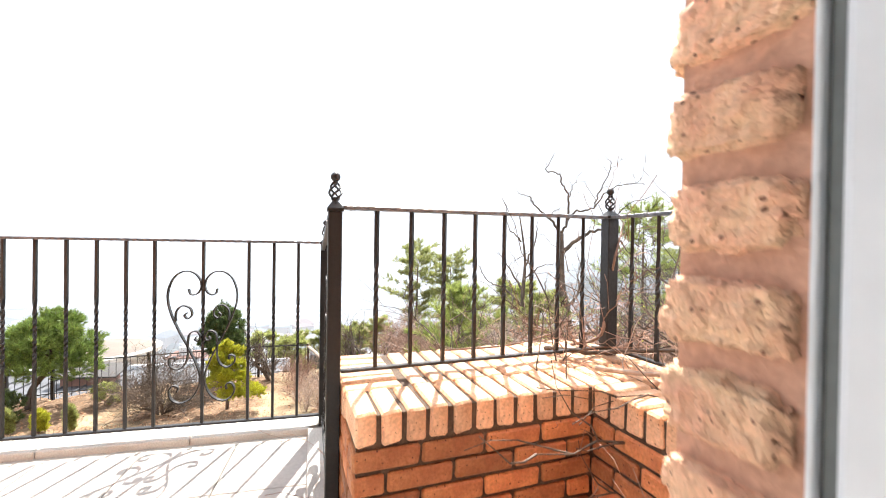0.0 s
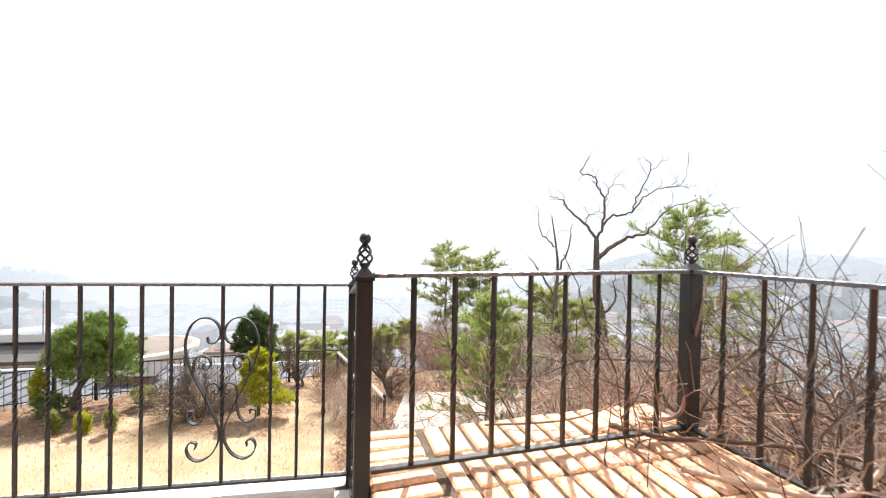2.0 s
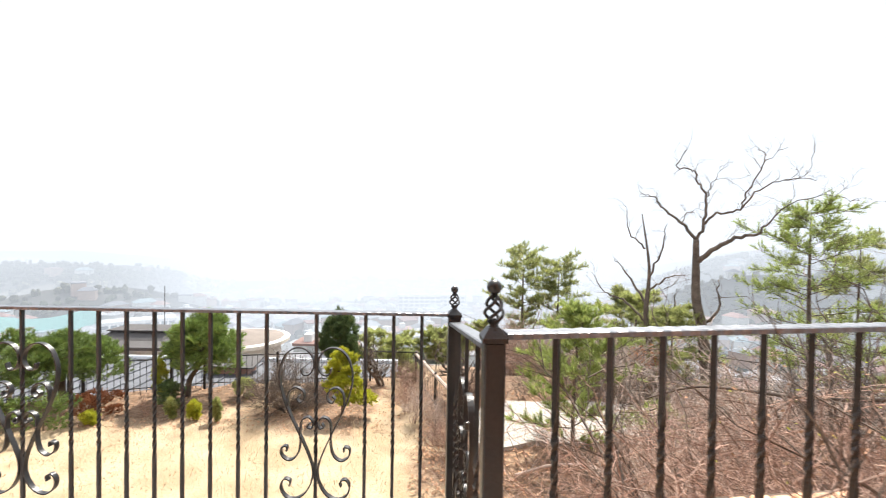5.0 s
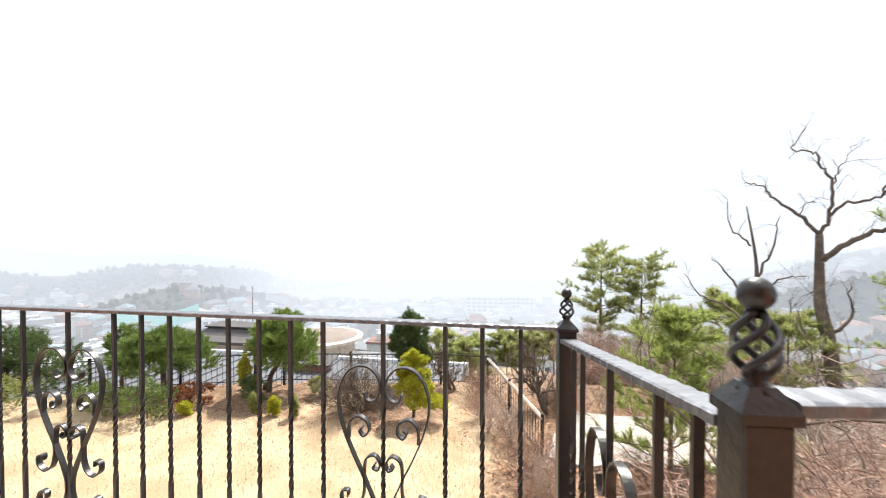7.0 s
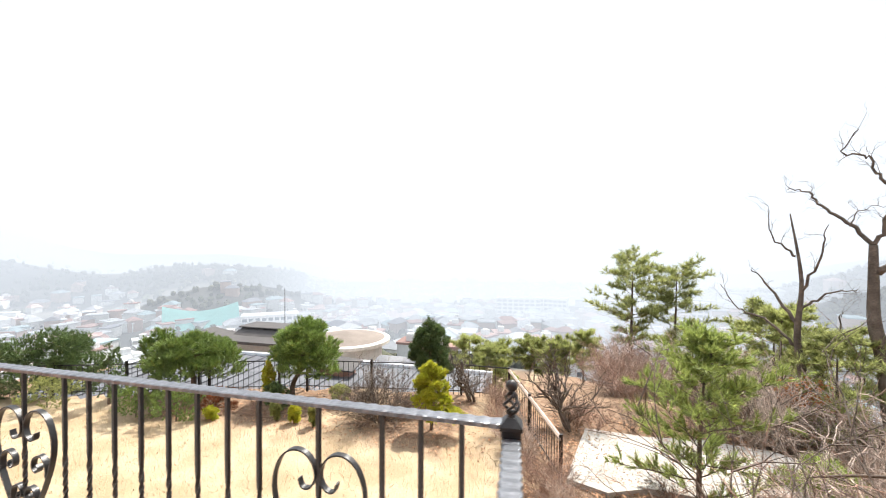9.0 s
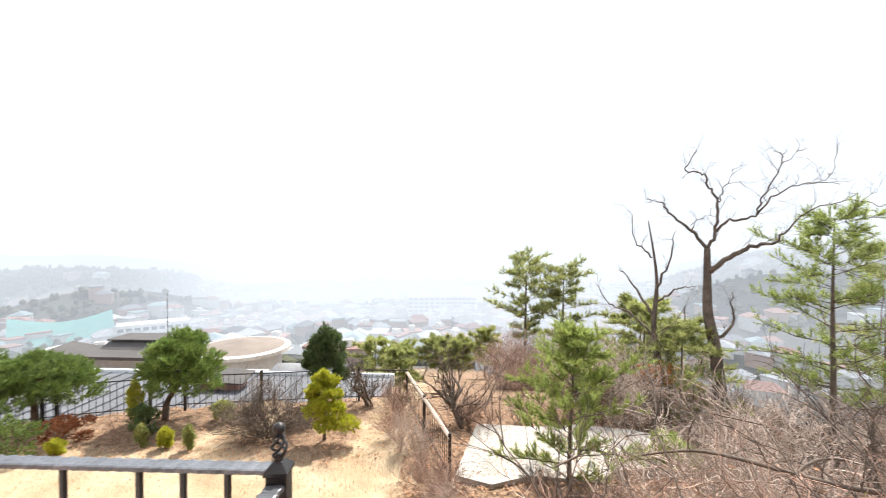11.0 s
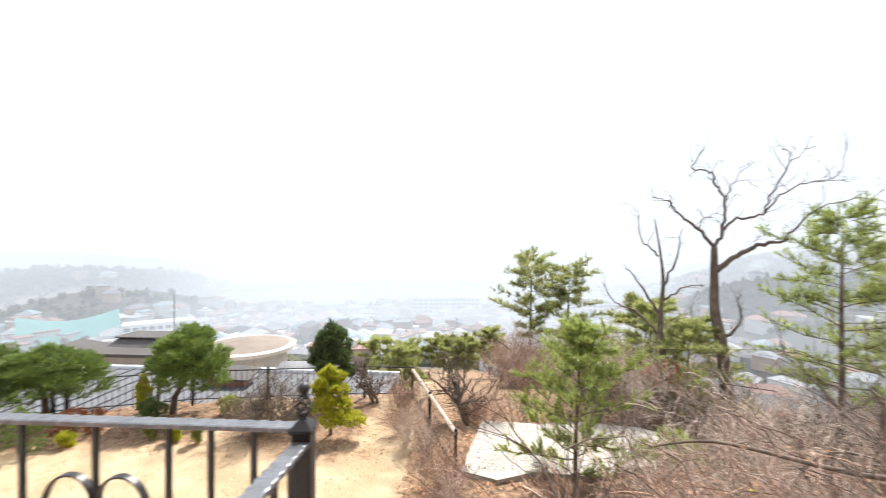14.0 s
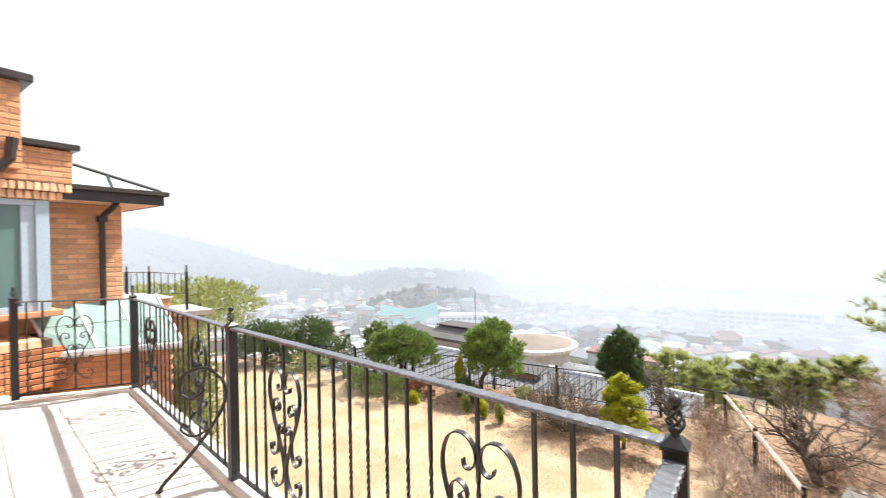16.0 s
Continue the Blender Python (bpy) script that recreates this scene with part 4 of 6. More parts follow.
def clipped_tree(name, x, y, base, crown_c, size, lean, mat, label, seed, tufts=700, needle=0.10, per=9, category="tree", trunk_r=0.09, group="", lobes=9, width=0.0065, cone=0.0, tiers=()):
    """A garden tree pruned to a crown of dense pads on a crooked trunk; cone narrows it upwards, tiers are (x, y, z, radius) pads lower down."""
    rng = random.Random(seed)
    t = thing(name, (x, y, base), label, category, group)
    c = Vector(crown_c) - Vector((x, y, base))
    s = Shape()
    trunk = smooth_path([Vector((0, 0, -0.1)), Vector((lean * 0.2, 0, c.z * 0.3)), Vector((c.x * 0.9 + lean * 0.2, c.y, c.z * 0.7)), Vector((c.x, c.y, c.z + size[2] * 0.5))], 5)
    s.tube(trunk, [trunk_r * (1 - 0.75 * i / (len(trunk) - 1)) for i in range(len(trunk))], 8)
    part("trunk", s, M_BARK, t, smooth=True)
    pads = []
    for i in range(lobes):
        a = i * 2.4 + rng.uniform(-0.3, 0.3)
        h = -0.8 + 1.6 * (i + 0.5) / lobes
        rr = math.sqrt(max(0.08, 1 - (h * 0.95) ** 2)) * 0.68 if h > -0.2 else 0.66
        f = 1 - cone * (h + 0.8) / 1.6
        rr *= f + 0.25 * cone
        k = rng.uniform(0.30, 0.48) * (0.55 + 0.45 * f)
        pads.append((c + Vector((math.cos(a) * rr * size[0], math.sin(a) * rr * size[1], h * size[2] * 0.80)), k * size[0], k * size[1], k * size[2] * (0.62 if cone else 0.85)))
    k = 0.34 * (1 - 0.45 * cone)
    pads.append((c + Vector((0, 0, size[2] * 0.62)), k * size[0], k * size[1], 0.36 * size[2]))
    pads += [(Vector((px - x, py - y, pz - base)), r, r, r * 0.45) for px, py, pz, r in tiers]
    crown = Shape()
    for q, rx, ry, rz in pads:
        b = Shape()
        start = min(trunk[3:], key=lambda p: (p - q).length + max(0, p.z - q.z) * 2)
        limb(b, start, (q - start).normalized(), max(0.05, (q - start).length * 0.9), trunk_r * 0.3, rng, 0, 0.08, 4, 5)
        part("bough", b, M_BARK, t)
        for _ in range(tufts // len(pads)):
            v = Vector((rng.gauss(0, 1), rng.gauss(0, 1), rng.gauss(0, 1))).normalized()
            rad = 0.5 + 0.55 * rng.random() ** 0.6 + 0.45 * noise.noise(v * 2.6 + q * 3)
            p = q + Vector((v.x * rx * rad, v.y * ry * rad, v.z * rz * rad))
            needles(crown, p, (v * 0.8 + Vector((0, 0, 0.75))).normalized(), needle * rng.uniform(0.7, 1.2), round(per * 1.7), rng, width, 0.45)
    part("crown", crown, mat, t)
    return t


def pine(name, x, y, base, top, radius, mat, label, seed, first=0.3, layers=9, needle=0.11, droop=0.1, up=0.25, lean=(0, 0), tuft=9, flat=0.0, group="", trunk_r=None, per_branch=5, width=0.006, arms=5, spread=0.5):
    """An open pine: straight leader, whorls of boughs, tufts of long needles towards their ends."""
    rng = random.Random(seed)
    h = top - base
    t = thing(name, (x, y, base), label, "tree", group)
    s, crown = Shape(), Shape()
    r0 = trunk_r or h * 0.018
    leader = smooth_path([Vector((0, 0, -0.2)), Vector((lean[0] * 0.3 + rng.uniform(-0.05, 0.05) * h * 0.2, lean[1] * 0.3, h * 0.35)), Vector((lean[0] * 0.8, lean[1] * 0.8, h * 0.7)), Vector((lean[0], lean[1], h * 0.97))], 6)
    s.tube(leader, [max(r0 * (1 - 0.9 * i / (len(leader) - 1)), 0.006) for i in range(len(leader))], 8)
    def on(f):
        q = f * (len(leader) - 1)
        i = min(int(q), len(leader) - 2)
        return leader[i].lerp(leader[i + 1], q - i)
    for k in range(layers):
        f = first + (0.97 - first) * k / (layers - 1)
        reach = radius * ((1 - ((f - first) / (1 - first)) ** 1.15) * (1 - flat) + flat * (0.55 + 0.45 * math.sin(math.pi * (f - first) / (1 - first)))) + 0.10 * radius
        if f < first + 0.12:
            reach *= 0.75
        n = arms + (k % 2)
        for j in range(n):
            a = j * 2 * math.pi / n + k * 1.1 + rng.uniform(-0.4, 0.4)
            L = reach * rng.uniform(0.45, 1.2)
            d = Vector((math.cos(a), math.sin(a), up + 0.35 * (f - first) + rng.uniform(-0.12, 0.25))).normalized()
            path, end = limb(s, on(min(0.98, max(0.05, f + rng.uniform(-0.05, 0.05)))), d, L, r0 * 0.28 * (1.15 - f), rng, droop, 0.10, 5, 4)
            for i in range(2, len(path)):
                for _ in range(per_branch):
                    side = Vector((rng.gauss(0, 1), rng.gauss(0, 1), rng.gauss(0.3, 0.6))).normalized()
                    p = path[i].lerp(path[i - 1], rng.random())
                    out = (end * 0.8 + side * 0.8 + Vector((0, 0, 0.35))).normalized()
                    shoot = p + out * rng.uniform(0.08, 0.22) * radius * 0.6
                    s.tube([p, shoot], [0.006, 0.003], 3, False)
                    for q in (0.55, 1.0):
                        needles(crown, p.lerp(shoot, q), out, needle, tuft, rng, width, spread)
    for _ in range(5):
        needles(crown, leader[-1] + Vector((0, 0, 0.03 * h)), Vector((0, 0, 1)), needle, tuft, rng, width, 0.5)
    part("trunk", s, M_BARK, t, smooth=True)
    part("crown", crown, mat, t)
    return t


clipped_tree("garden_pine", -6.62, 8.55, GARDEN, (-6.28, 8.6, -1.36), (0.90, 0.88, 0.82), 0.25, M_NEEDLE, "rounded garden pine with leaning trunk at the lawn's edge", 1, 3200, 0.13, 12, lobes=17, cone=0.45)
clipped_tree("garden_pine", -9.35, 8.05, GARDEN, (-9.3, 8.0, -1.62), (1.15, 1.1, 0.62), -0.2, M_NEEDLE, "spreading clipped garden pine by the back fence", 2, 3000, 0.13, 12, lobes=16, cone=0.35)
clipped_tree("garden_pine", -10.75, 8.1, GARDEN, (-10.7, 8.1, -1.75), (0.45, 0.45, 0.75), 0.0, M_NEEDLE, "slim clipped garden pine by the back fence", 3, 1000, 0.11, 11, trunk_r=0.06)
clipped_tree("garden_pine", -3.05, 9.55, GARDEN, (-3.0, 9.55, -1.40), (0.60, 0.58, 0.80), 0.1, M_DARKGREEN, "round dark evergreen behind the garden fence", 4, 2200, 0.11, 12, lobes=14, cone=0.55)
clipped_tree("garden_pine", -13.6, 7.4, GARDEN, (-13.6, 7.4, -1.95), (1.15, 1.1, 0.95), 0.0, M_DARKGREEN, "dark round evergreen at the lawn's end", 5, 2600, 0.12, 10)
clipped_tree("garden_pine", -15.2, 6.3, GARDEN, (-15.2, 6.3, -2.0), (1.2, 1.1, 0.85), 0.0, M_DARKGREEN, "dark round evergreen at the lawn's end", 6, 2400, 0.12, 10)
clipped_tree("golden_conifer", -2.42, 7.68, GARDEN, (-2.42, 7.66, -1.70), (0.42, 0.40, 0.50), 0.05, M_GOLD, "golden yellow clipped conifer in three tiers", 7, 2700, 0.07, 12, trunk_r=0.045, lobes=10, cone=0.5,
             tiers=((-2.62, 7.55, -2.06, 0.26), (-2.25, 7.6, -2.05, 0.28), (-2.08, 7.52, -2.26, 0.30), (-1.86, 7.5, -2.32, 0.25), (-2.3, 7.4, -2.3, 0.25)))
clipped_tree("cypress", -10.9, 6.9, GARDEN, (-10.9, 6.9, -1.95), (0.34, 0.34, 0.85), 0.0, M_DARKGREEN, "dark upright cypress in the planted bed", 9, 420, 0.08, 9, trunk_r=0.04)
clipped_tree("column_conifer", -7.3, 1.28, GARDEN, (-7.3, 1.28, -1.22), (0.42, 0.42, 1.6), 0.0, M_OLIVE, "tall green column conifer just below the terrace", 10, 3200, 0.06, 10, trunk_r=0.05, lobes=22)
for i, (x, y, w, h, mat, lab) in enumerate(((-9.5, 6.5, 0.55, 0.42, M_NEEDLE, "low rounded green juniper bush on the bed"), (-8.35, 6.55, 0.56, 0.44, M_NEEDLE, "low rounded green juniper bush on the bed"),
                                           (-7.9, 7.3, 0.55, 0.30, M_RUST, "low russet azalea bush"), (-6.55, 7.75, 0.32, 0.34, M_DARKGREEN, "small dark green bush in the bed"),
                                           (-5.14, 8.45, 0.26, 0.26, M_OLIVE, "small green bush on the bare earth"), (-6.14, 7.2, 0.10, 0.24, M_OLIVE, "little cone-shaped green conifer in the bed"),
                                           (-5.6, 7.15, 0.12, 0.22, M_GOLD, "little golden yellow conifer in the bed"), (-5.08, 7.12, 0.09, 0.26, M_OLIVE, "little cone-shaped green conifer in the bed"),
                                           (-7.6, 6.8, 0.14, 0.16, M_GOLD, "little golden yellow conifer in the bed"), (-12.3, 6.4, 0.7, 0.4, M_OLIVE, "low rounded green juniper bush on the bed"), (-7.1, 8.2, 0.16, 0.55, M_GOLD, "slim yellowing shrub against the fence"))):
    clipped_tree("shrub", x, y, GARDEN, (x, y, GARDEN + h), (w, w, h), 0, mat, lab, 40 + i, 520, 0.07, 9, "shrub", 0.02, "shrubs of the planted bed", 6)

pine("young_pine", 2.47, 6.13, GARDEN, -0.02, 1.75, M_YOUNG, "young open pine with upswept shoots", 21, 0.16, 9, 0.13, -0.1, 0.25, (0.05, 0), 17, per_branch=5, arms=5, width=0.006, spread=0.38)
pine("pine", 9.55, 9.1, ground_z(9.55, 9.1), 2.45, 2.5, M_YOUNG, "tall open pine with long level boughs", 22, 0.36, 11, 0.16, 0.12, 0.12, (0.1, 0.1), 10, 0.22, per_branch=6, width=0.0075, trunk_r=0.10, arms=4)
pine("pine", 12.9, 11.2, ground_z(12.9, 11.2), 1.7, 2.0, M_OLIVE, "tall open pine behind the nearer one", 23, 0.35, 8, 0.17, 0.15, 0.10, (0.1, 0), 9, 0.35, per_branch=6, width=0.0075, trunk_r=0.09)
pine("pine", 3.6, 18.0, ground_z(3.6, 18), 0.75, 1.9, M_OLIVE, "flat-topped pine on the slope", 24, 0.40, 7, 0.22, 0.1, 0.15, (0.1, 0), 9, 0.7, per_branch=6, width=0.010, trunk_r=0.10, arms=6)
pine("pine", 5.4, 18.3, ground_z(5.4, 18.3), 0.40, 1.8, M_OLIVE, "flat-topped pine on the slope", 25, 0.40, 7, 0.22, 0.1, 0.15, (0.1, 0), 9, 0.7, per_branch=6, width=0.010, trunk_r=0.10, arms=6)
pine("pine", 6.6, 10.2, ground_z(6.6, 10.2), -0.7, 1.7, M_OLIVE, "olive-green pine among bare trees", 26, 0.25, 7, 0.16, 0.1, 0.1, (0, 0), 9, 0.5, per_branch=8, width=0.009)
pine("pine", 7.6, 15.0, ground_z(7.6, 15.0), -0.9, 1.7, M_OLIVE, "olive-green pine among bare trees", 27, 0.35, 6, 0.19, 0.1, 0.1, (0.2, 0), 9, 0.6, per_branch=9, width=0.012)
for i, (x, y, top, r) in enumerate(((-2.6, 21, -4.3, 1.3), (0.6, 20, -3.6, 0.85), (-0.6, 23, -4.4, 1.4), (2.2, 24, -4.0, 1.1), (-4.6, 24, -4.6, 2.0), (8.5, 17, -1.2, 2.0))):
    pine("pine", x, y, ground_z(x, y), top, r, M_OLIVE, "low pine crowns beyond the garden fence", 60 + i, 0.35, 6, 0.24, 0.1, 0.15, (0, 0), 9, 0.7, per_branch=9, width=0.016)
clipped_tree("pine", -13.2, 3.6, GARDEN, (-13.0, 3.4, 0.0), (1.7, 1.7, 0.75), 0.4, M_OLIVE, "broad olive-green pine beside the house", 33, 2000, 0.14, 11)


def twiggy(s, p, d, length, r, rng, depth, spread, lift, count=3):
    path, end = limb(s, p, d, length, r, rng, -lift * 0.3, 0.26, 4, 4 if depth > 1 else 3)
    if depth:
        for i in range(count + 1):
            q = path[1 + (i % (len(path) - 1))] if i < count else path[-1]
            v = (end + Vector((rng.gauss(0, spread), rng.gauss(0, spread), rng.gauss(lift, spread * 0.7)))).normalized()
            twiggy(s, q, v, length * rng.uniform(0.5, 0.8), r * 0.55, rng, depth - 1, spread, lift, count)


def bare_shrub_mesh(seed, stems, height, spread, depth=3, r=0.014, mat=None, count=3):
    rng = random.Random(seed)
    s, t = Shape(), Shape()
    for i in range(stems):
        a = rng.uniform(0, 6.28)
        d = Vector((math.cos(a) * spread, math.sin(a) * spread, 1)).normalized()
        path, end = limb(s, Vector((math.cos(a) * 0.05, math.sin(a) * 0.05, -0.05)), d, height * rng.uniform(0.45, 0.65), r, rng, -0.1, 0.2, 5, 5)
        for k in range(count + 2):
            v = (end + Vector((rng.gauss(0, 0.5), rng.gauss(0, 0.5), rng.gauss(0.2, 0.35)))).normalized()
            twiggy(t, path[1 + k % (len(path) - 1)], v, height * rng.uniform(0.25, 0.42), r * 0.6, rng, depth - 1, 0.45, 0.2, count)
    return s.mesh("stems", mat or M_TWIG), t.mesh("crown", mat or M_TWIG)


def brush_mesh(seed, height):
    """Wiry brush: slender stems from the ground that tangle into a thicket of fine arching twigs above."""
    rng = random.Random(seed)
    s, tw = Shape(), Shape()
    def shoot(p, d, length, r, steps, curl, sides=3):
        path, radii = [p.copy()], [r]
        turn = Vector((rng.gauss(0, 1), rng.gauss(0, 1), rng.gauss(-0.3, 0.7))).normalized() * curl
        for k in range(steps):
            d = (d + turn / steps + Vector((rng.gauss(0, 0.13), rng.gauss(0, 0.13), rng.gauss(0, 0.13)))).normalized()
            p = p + d * (length / steps)
            path.append(p)
            radii.append(max(r * (1 - 0.7 * (k + 1) / steps), 0.0009))
        return path, radii, d
    for i in range(11):
        a = rng.uniform(0, 6.28)
        p = Vector((math.cos(a) * rng.uniform(0, 0.3), math.sin(a) * rng.uniform(0, 0.3), -0.05))
        path, radii, d = shoot(p, Vector((rng.gauss(0, 0.08), rng.gauss(0, 0.08), 1)).normalized(), height * rng.uniform(0.82, 1.0), rng.uniform(0.005, 0.009), 12, 0.35, 4)
        s.tube(path, radii, 4, False)
        for k in range(20):
            q = path[rng.randrange(6, 13)]
            v = (Vector((rng.gauss(0, 0.8), rng.gauss(0, 0.8), rng.gauss(0.1, 0.45)))).normalized()
            tp, tr_, e = shoot(q, v, rng.uniform(0.22, 0.62), rng.uniform(0.0018, 0.0034), 7, 1.3)
            tw.tube(tp, tr_, 3, False)
            for _ in range(2):
                w = (e + Vector((rng.gauss(0, 0.7), rng.gauss(0, 0.7), rng.gauss(0.2, 0.6)))).normalized()
                up, ur, _e = shoot(tp[rng.randrange(2, 7)], w, rng.uniform(0.08, 0.28), 0.0014, 4, 0.8)
                tw.tube(up, ur, 3, False)
    return s.mesh("stems", M_VINE), tw.mesh("crown", M_VINE)


def bare_shrub(x, y, z, me, turn, sc, name="bare_shrub", label="leafless brown shrub of fine twigs", group="bare shrubs", category="shrub"):
    t = thing(name, Matrix.LocRotScale((x, y, z), Euler((0, 0, turn)), (sc, sc, sc)), label, category, group)
    part("stem_clump", me[0], M_TWIG, t)
    part("crown", me[1], M_TWIG, t)
    return t


SHRUBS = [bare_shrub_mesh(100 + i, 9, 1.0, 0.45, 3, 0.0080, (None, M_PALETWIG, None, M_VINE, M_BARK)[i]) for i in range(5)]
PALE = [bare_shrub_mesh(180 + i, 3, 1.0, 0.40, 3, 0.0032, M_PALETWIG, 4) for i in range(3)]
THIN = [bare_shrub_mesh(110 + i, 4, 1.0, 0.3, 2, 0.010) for i in range(3)]
TREES = [bare_shrub_mesh(130 + i, 2, 1.0, 0.2, 4, 0.009, (None, M_BARK, None, M_PALETWIG)[i], 2) for i in range(4)]
SMALLTREE = bare_shrub_mesh(120, 4, 1.0, 0.5, 4, 0.030, M_BARK, 2)
rng = random.Random(77)
bare_shrub(-3.76, 7.82, GARDEN, bare_shrub_mesh(150, 22, 1.0, 0.6, 3, 0.011, M_BARK, 4), 0.4, 1.35, label="round leafless shrub on the lawn")
bare_shrub(-6.8, 7.3, GARDEN, THIN[0], 0.4, 0.85, label="tuft of dry upright twigs in the bed")
bare_shrub(0.72, 8.45, GARDEN, SMALLTREE, 0.3, 2.0, "bare_tree", "small leafless tree with several stems by the fence", "", "tree")
bare_shrub(-1.75, 9.6, GARDEN, SMALLTREE, 1.3, 1.6, "bare_tree", "small leafless tree behind the fence", "", "tree")
for i in range(17):                                    # hedge of dry stems along the side fence
    f = i / 16
    x, y = -1.1 + 1.5 * f + rng.uniform(-0.35, 0.2), 9.3 - 4.6 * f + rng.uniform(-0.3, 0.3)
    bare_shrub(x, y, GARDEN, rng.choice(SHRUBS + THIN), rng.uniform(0, 6), rng.uniform(0.55, 1.0))
for i in range(165):                                    # thicket on the slope
    x, y = rng.uniform(2.2, 13), rng.uniform(2.2, 19)
    if (0.3 < x < 5.4 and 4.6 < y < 8.9) or (x < 3.2 and y > 8.6 and y < 10) or math.hypot(x - 2.4, y - 6.1) < 0.8:
        continue
    bare_shrub(x, y, ground_z(x, y), rng.choice(SHRUBS), rng.uniform(0, 6), rng.uniform(0.9, 1.7) if y < 8 else rng.uniform(1.4, 2.4))
BRUSH = [brush_mesh(170 + i, 3.35) for i in range(5)]
NEARTREE = [bare_shrub_mesh(160 + i, 4, 4.2, 0.30, 4, 0.040, M_BARK, 3) for i in range(2)]
for i in range(112):                                   # tangled brush and vines behind the planter
    y = rng.uniform(-1.9, 1.1)
    x = max(2.0 if y < -0.35 else 1.2, 0.2 + 0.84 * (y + 1.46) + 0.05) + 1.7 * rng.random() ** 1.4
    top = 0.80 - 0.40 * smoothstep(-0.2, 1.0, y) - 0.12 * smoothstep(0.8, 1.6, x - 1.4) + rng.uniform(-0.14, 0.10)
    bare_shrub(x, y, GARDEN, rng.choice(BRUSH), rng.uniform(0, 6), (top - GARDEN) / 3.35, label="tangled red-brown brush and vines behind the brick planter")
for i, (x, y, sc) in enumerate(((2.55, -0.75, 0.90), (3.3, 0.1, 0.92), (4.9, 1.3, 0.84), (2.9, -1.6, 0.95), (3.9, -0.6, 1.0), (2.5, -0.1, 0.84))):
    bare_shrub(x, y, ground_z(x, y), NEARTREE[i % 2], 1.3 + i * 2.1, sc, "bare_tree", "leafless tree with crooked limbs close to the planter", "bare trees", "tree")
for i in range(16):                                    # pale arching saplings on the slope
    x, y = rng.uniform(3.2, 5.6), rng.uniform(1.8, 5.0)
    bare_shrub(x, y, ground_z(x, y), rng.choice(PALE), rng.uniform(0, 6), rng.uniform(2.0, 3.0), label="pale slender sapling arching over the slope")
for i in range(24):                                    # thin shoots round the concrete slab
    x, y = rng.uniform(0.6, 4.6), rng.choice((rng.uniform(4.8, 6.2), rng.uniform(8.3, 9.2)))
    bare_shrub(x, y, GARDEN, rng.choice(THIN + SHRUBS), rng.uniform(0, 6), rng.uniform(0.5, 0.95))
for i in range(175):                                   # bare wood further down the slope
    x, y = rng.uniform(5.5, 24), rng.uniform(1.5, 34)
    if x < y * 0.22 or (y < 8 and x < 8):
        continue
    bare_shrub(x, y, ground_z(x, y), TREES[i % 4], rng.uniform(0, 6), rng.uniform(3.0, 4.6), "bare_tree", "slender leafless tree on the slope", "bare trees", "tree")


def old_tree(name, x, y, base, trunk, limbs, label, seed, r0, scale=1.0, taper=0.6):
    """A bare tree: a bent trunk and its main limbs in the plane across the view, with twigs all round."""
    rng = random.Random(seed)
    t = thing(name, (x, y, base), label, "tree")
    side = Vector((0.82, -0.57, 0))
    def P(u, z, off=0.0):
        return side * (u * scale) + Vector((0.57, 0.82, 0)) * off + Vector((0, 0, z * scale))
    s, tw = Shape(), Shape()
    path = smooth_path([P(u, z) for u, z in trunk], 6)
    s.tube(path, [r0 * (1 - taper * i / (len(path) - 1)) for i in range(len(path))], 9)
    for pts, r in limbs:
        off = rng.uniform(-0.6, 0.6)
        lp = smooth_path([P(u, z, off * i / len(pts)) for i, (u, z) in enumerate(pts)], 6)
        lp = [q + Vector((rng.gauss(0, 0.02), rng.gauss(0, 0.02), rng.gauss(0, 0.025))) if 0 < i else q for i, q in enumerate(lp)]
        s.tube(lp, [max(r * (1 - 0.8 * i / (len(lp) - 1)), 0.007) for i in range(len(lp))], 6)
        for i in range(4, len(lp), 3):
            d = (lp[i] - lp[i - 1]).normalized() + Vector((rng.gauss(0, 0.6), rng.gauss(0, 0.6), rng.gauss(0.35, 0.5)))
            twiggy(tw, lp[i], d.normalized(), rng.uniform(0.22, 0.6), 0.0075, rng, 2, 0.6, 0.15, 2)
    part("trunk", s, M_BARK, t, smooth=True)
    part("twig_crown", tw, M_BARK, t)
    return t


def rel(*pts):
    return [((a - 1240) * 0.0130, (800 - b) * 0.0152) for a, b in pts]


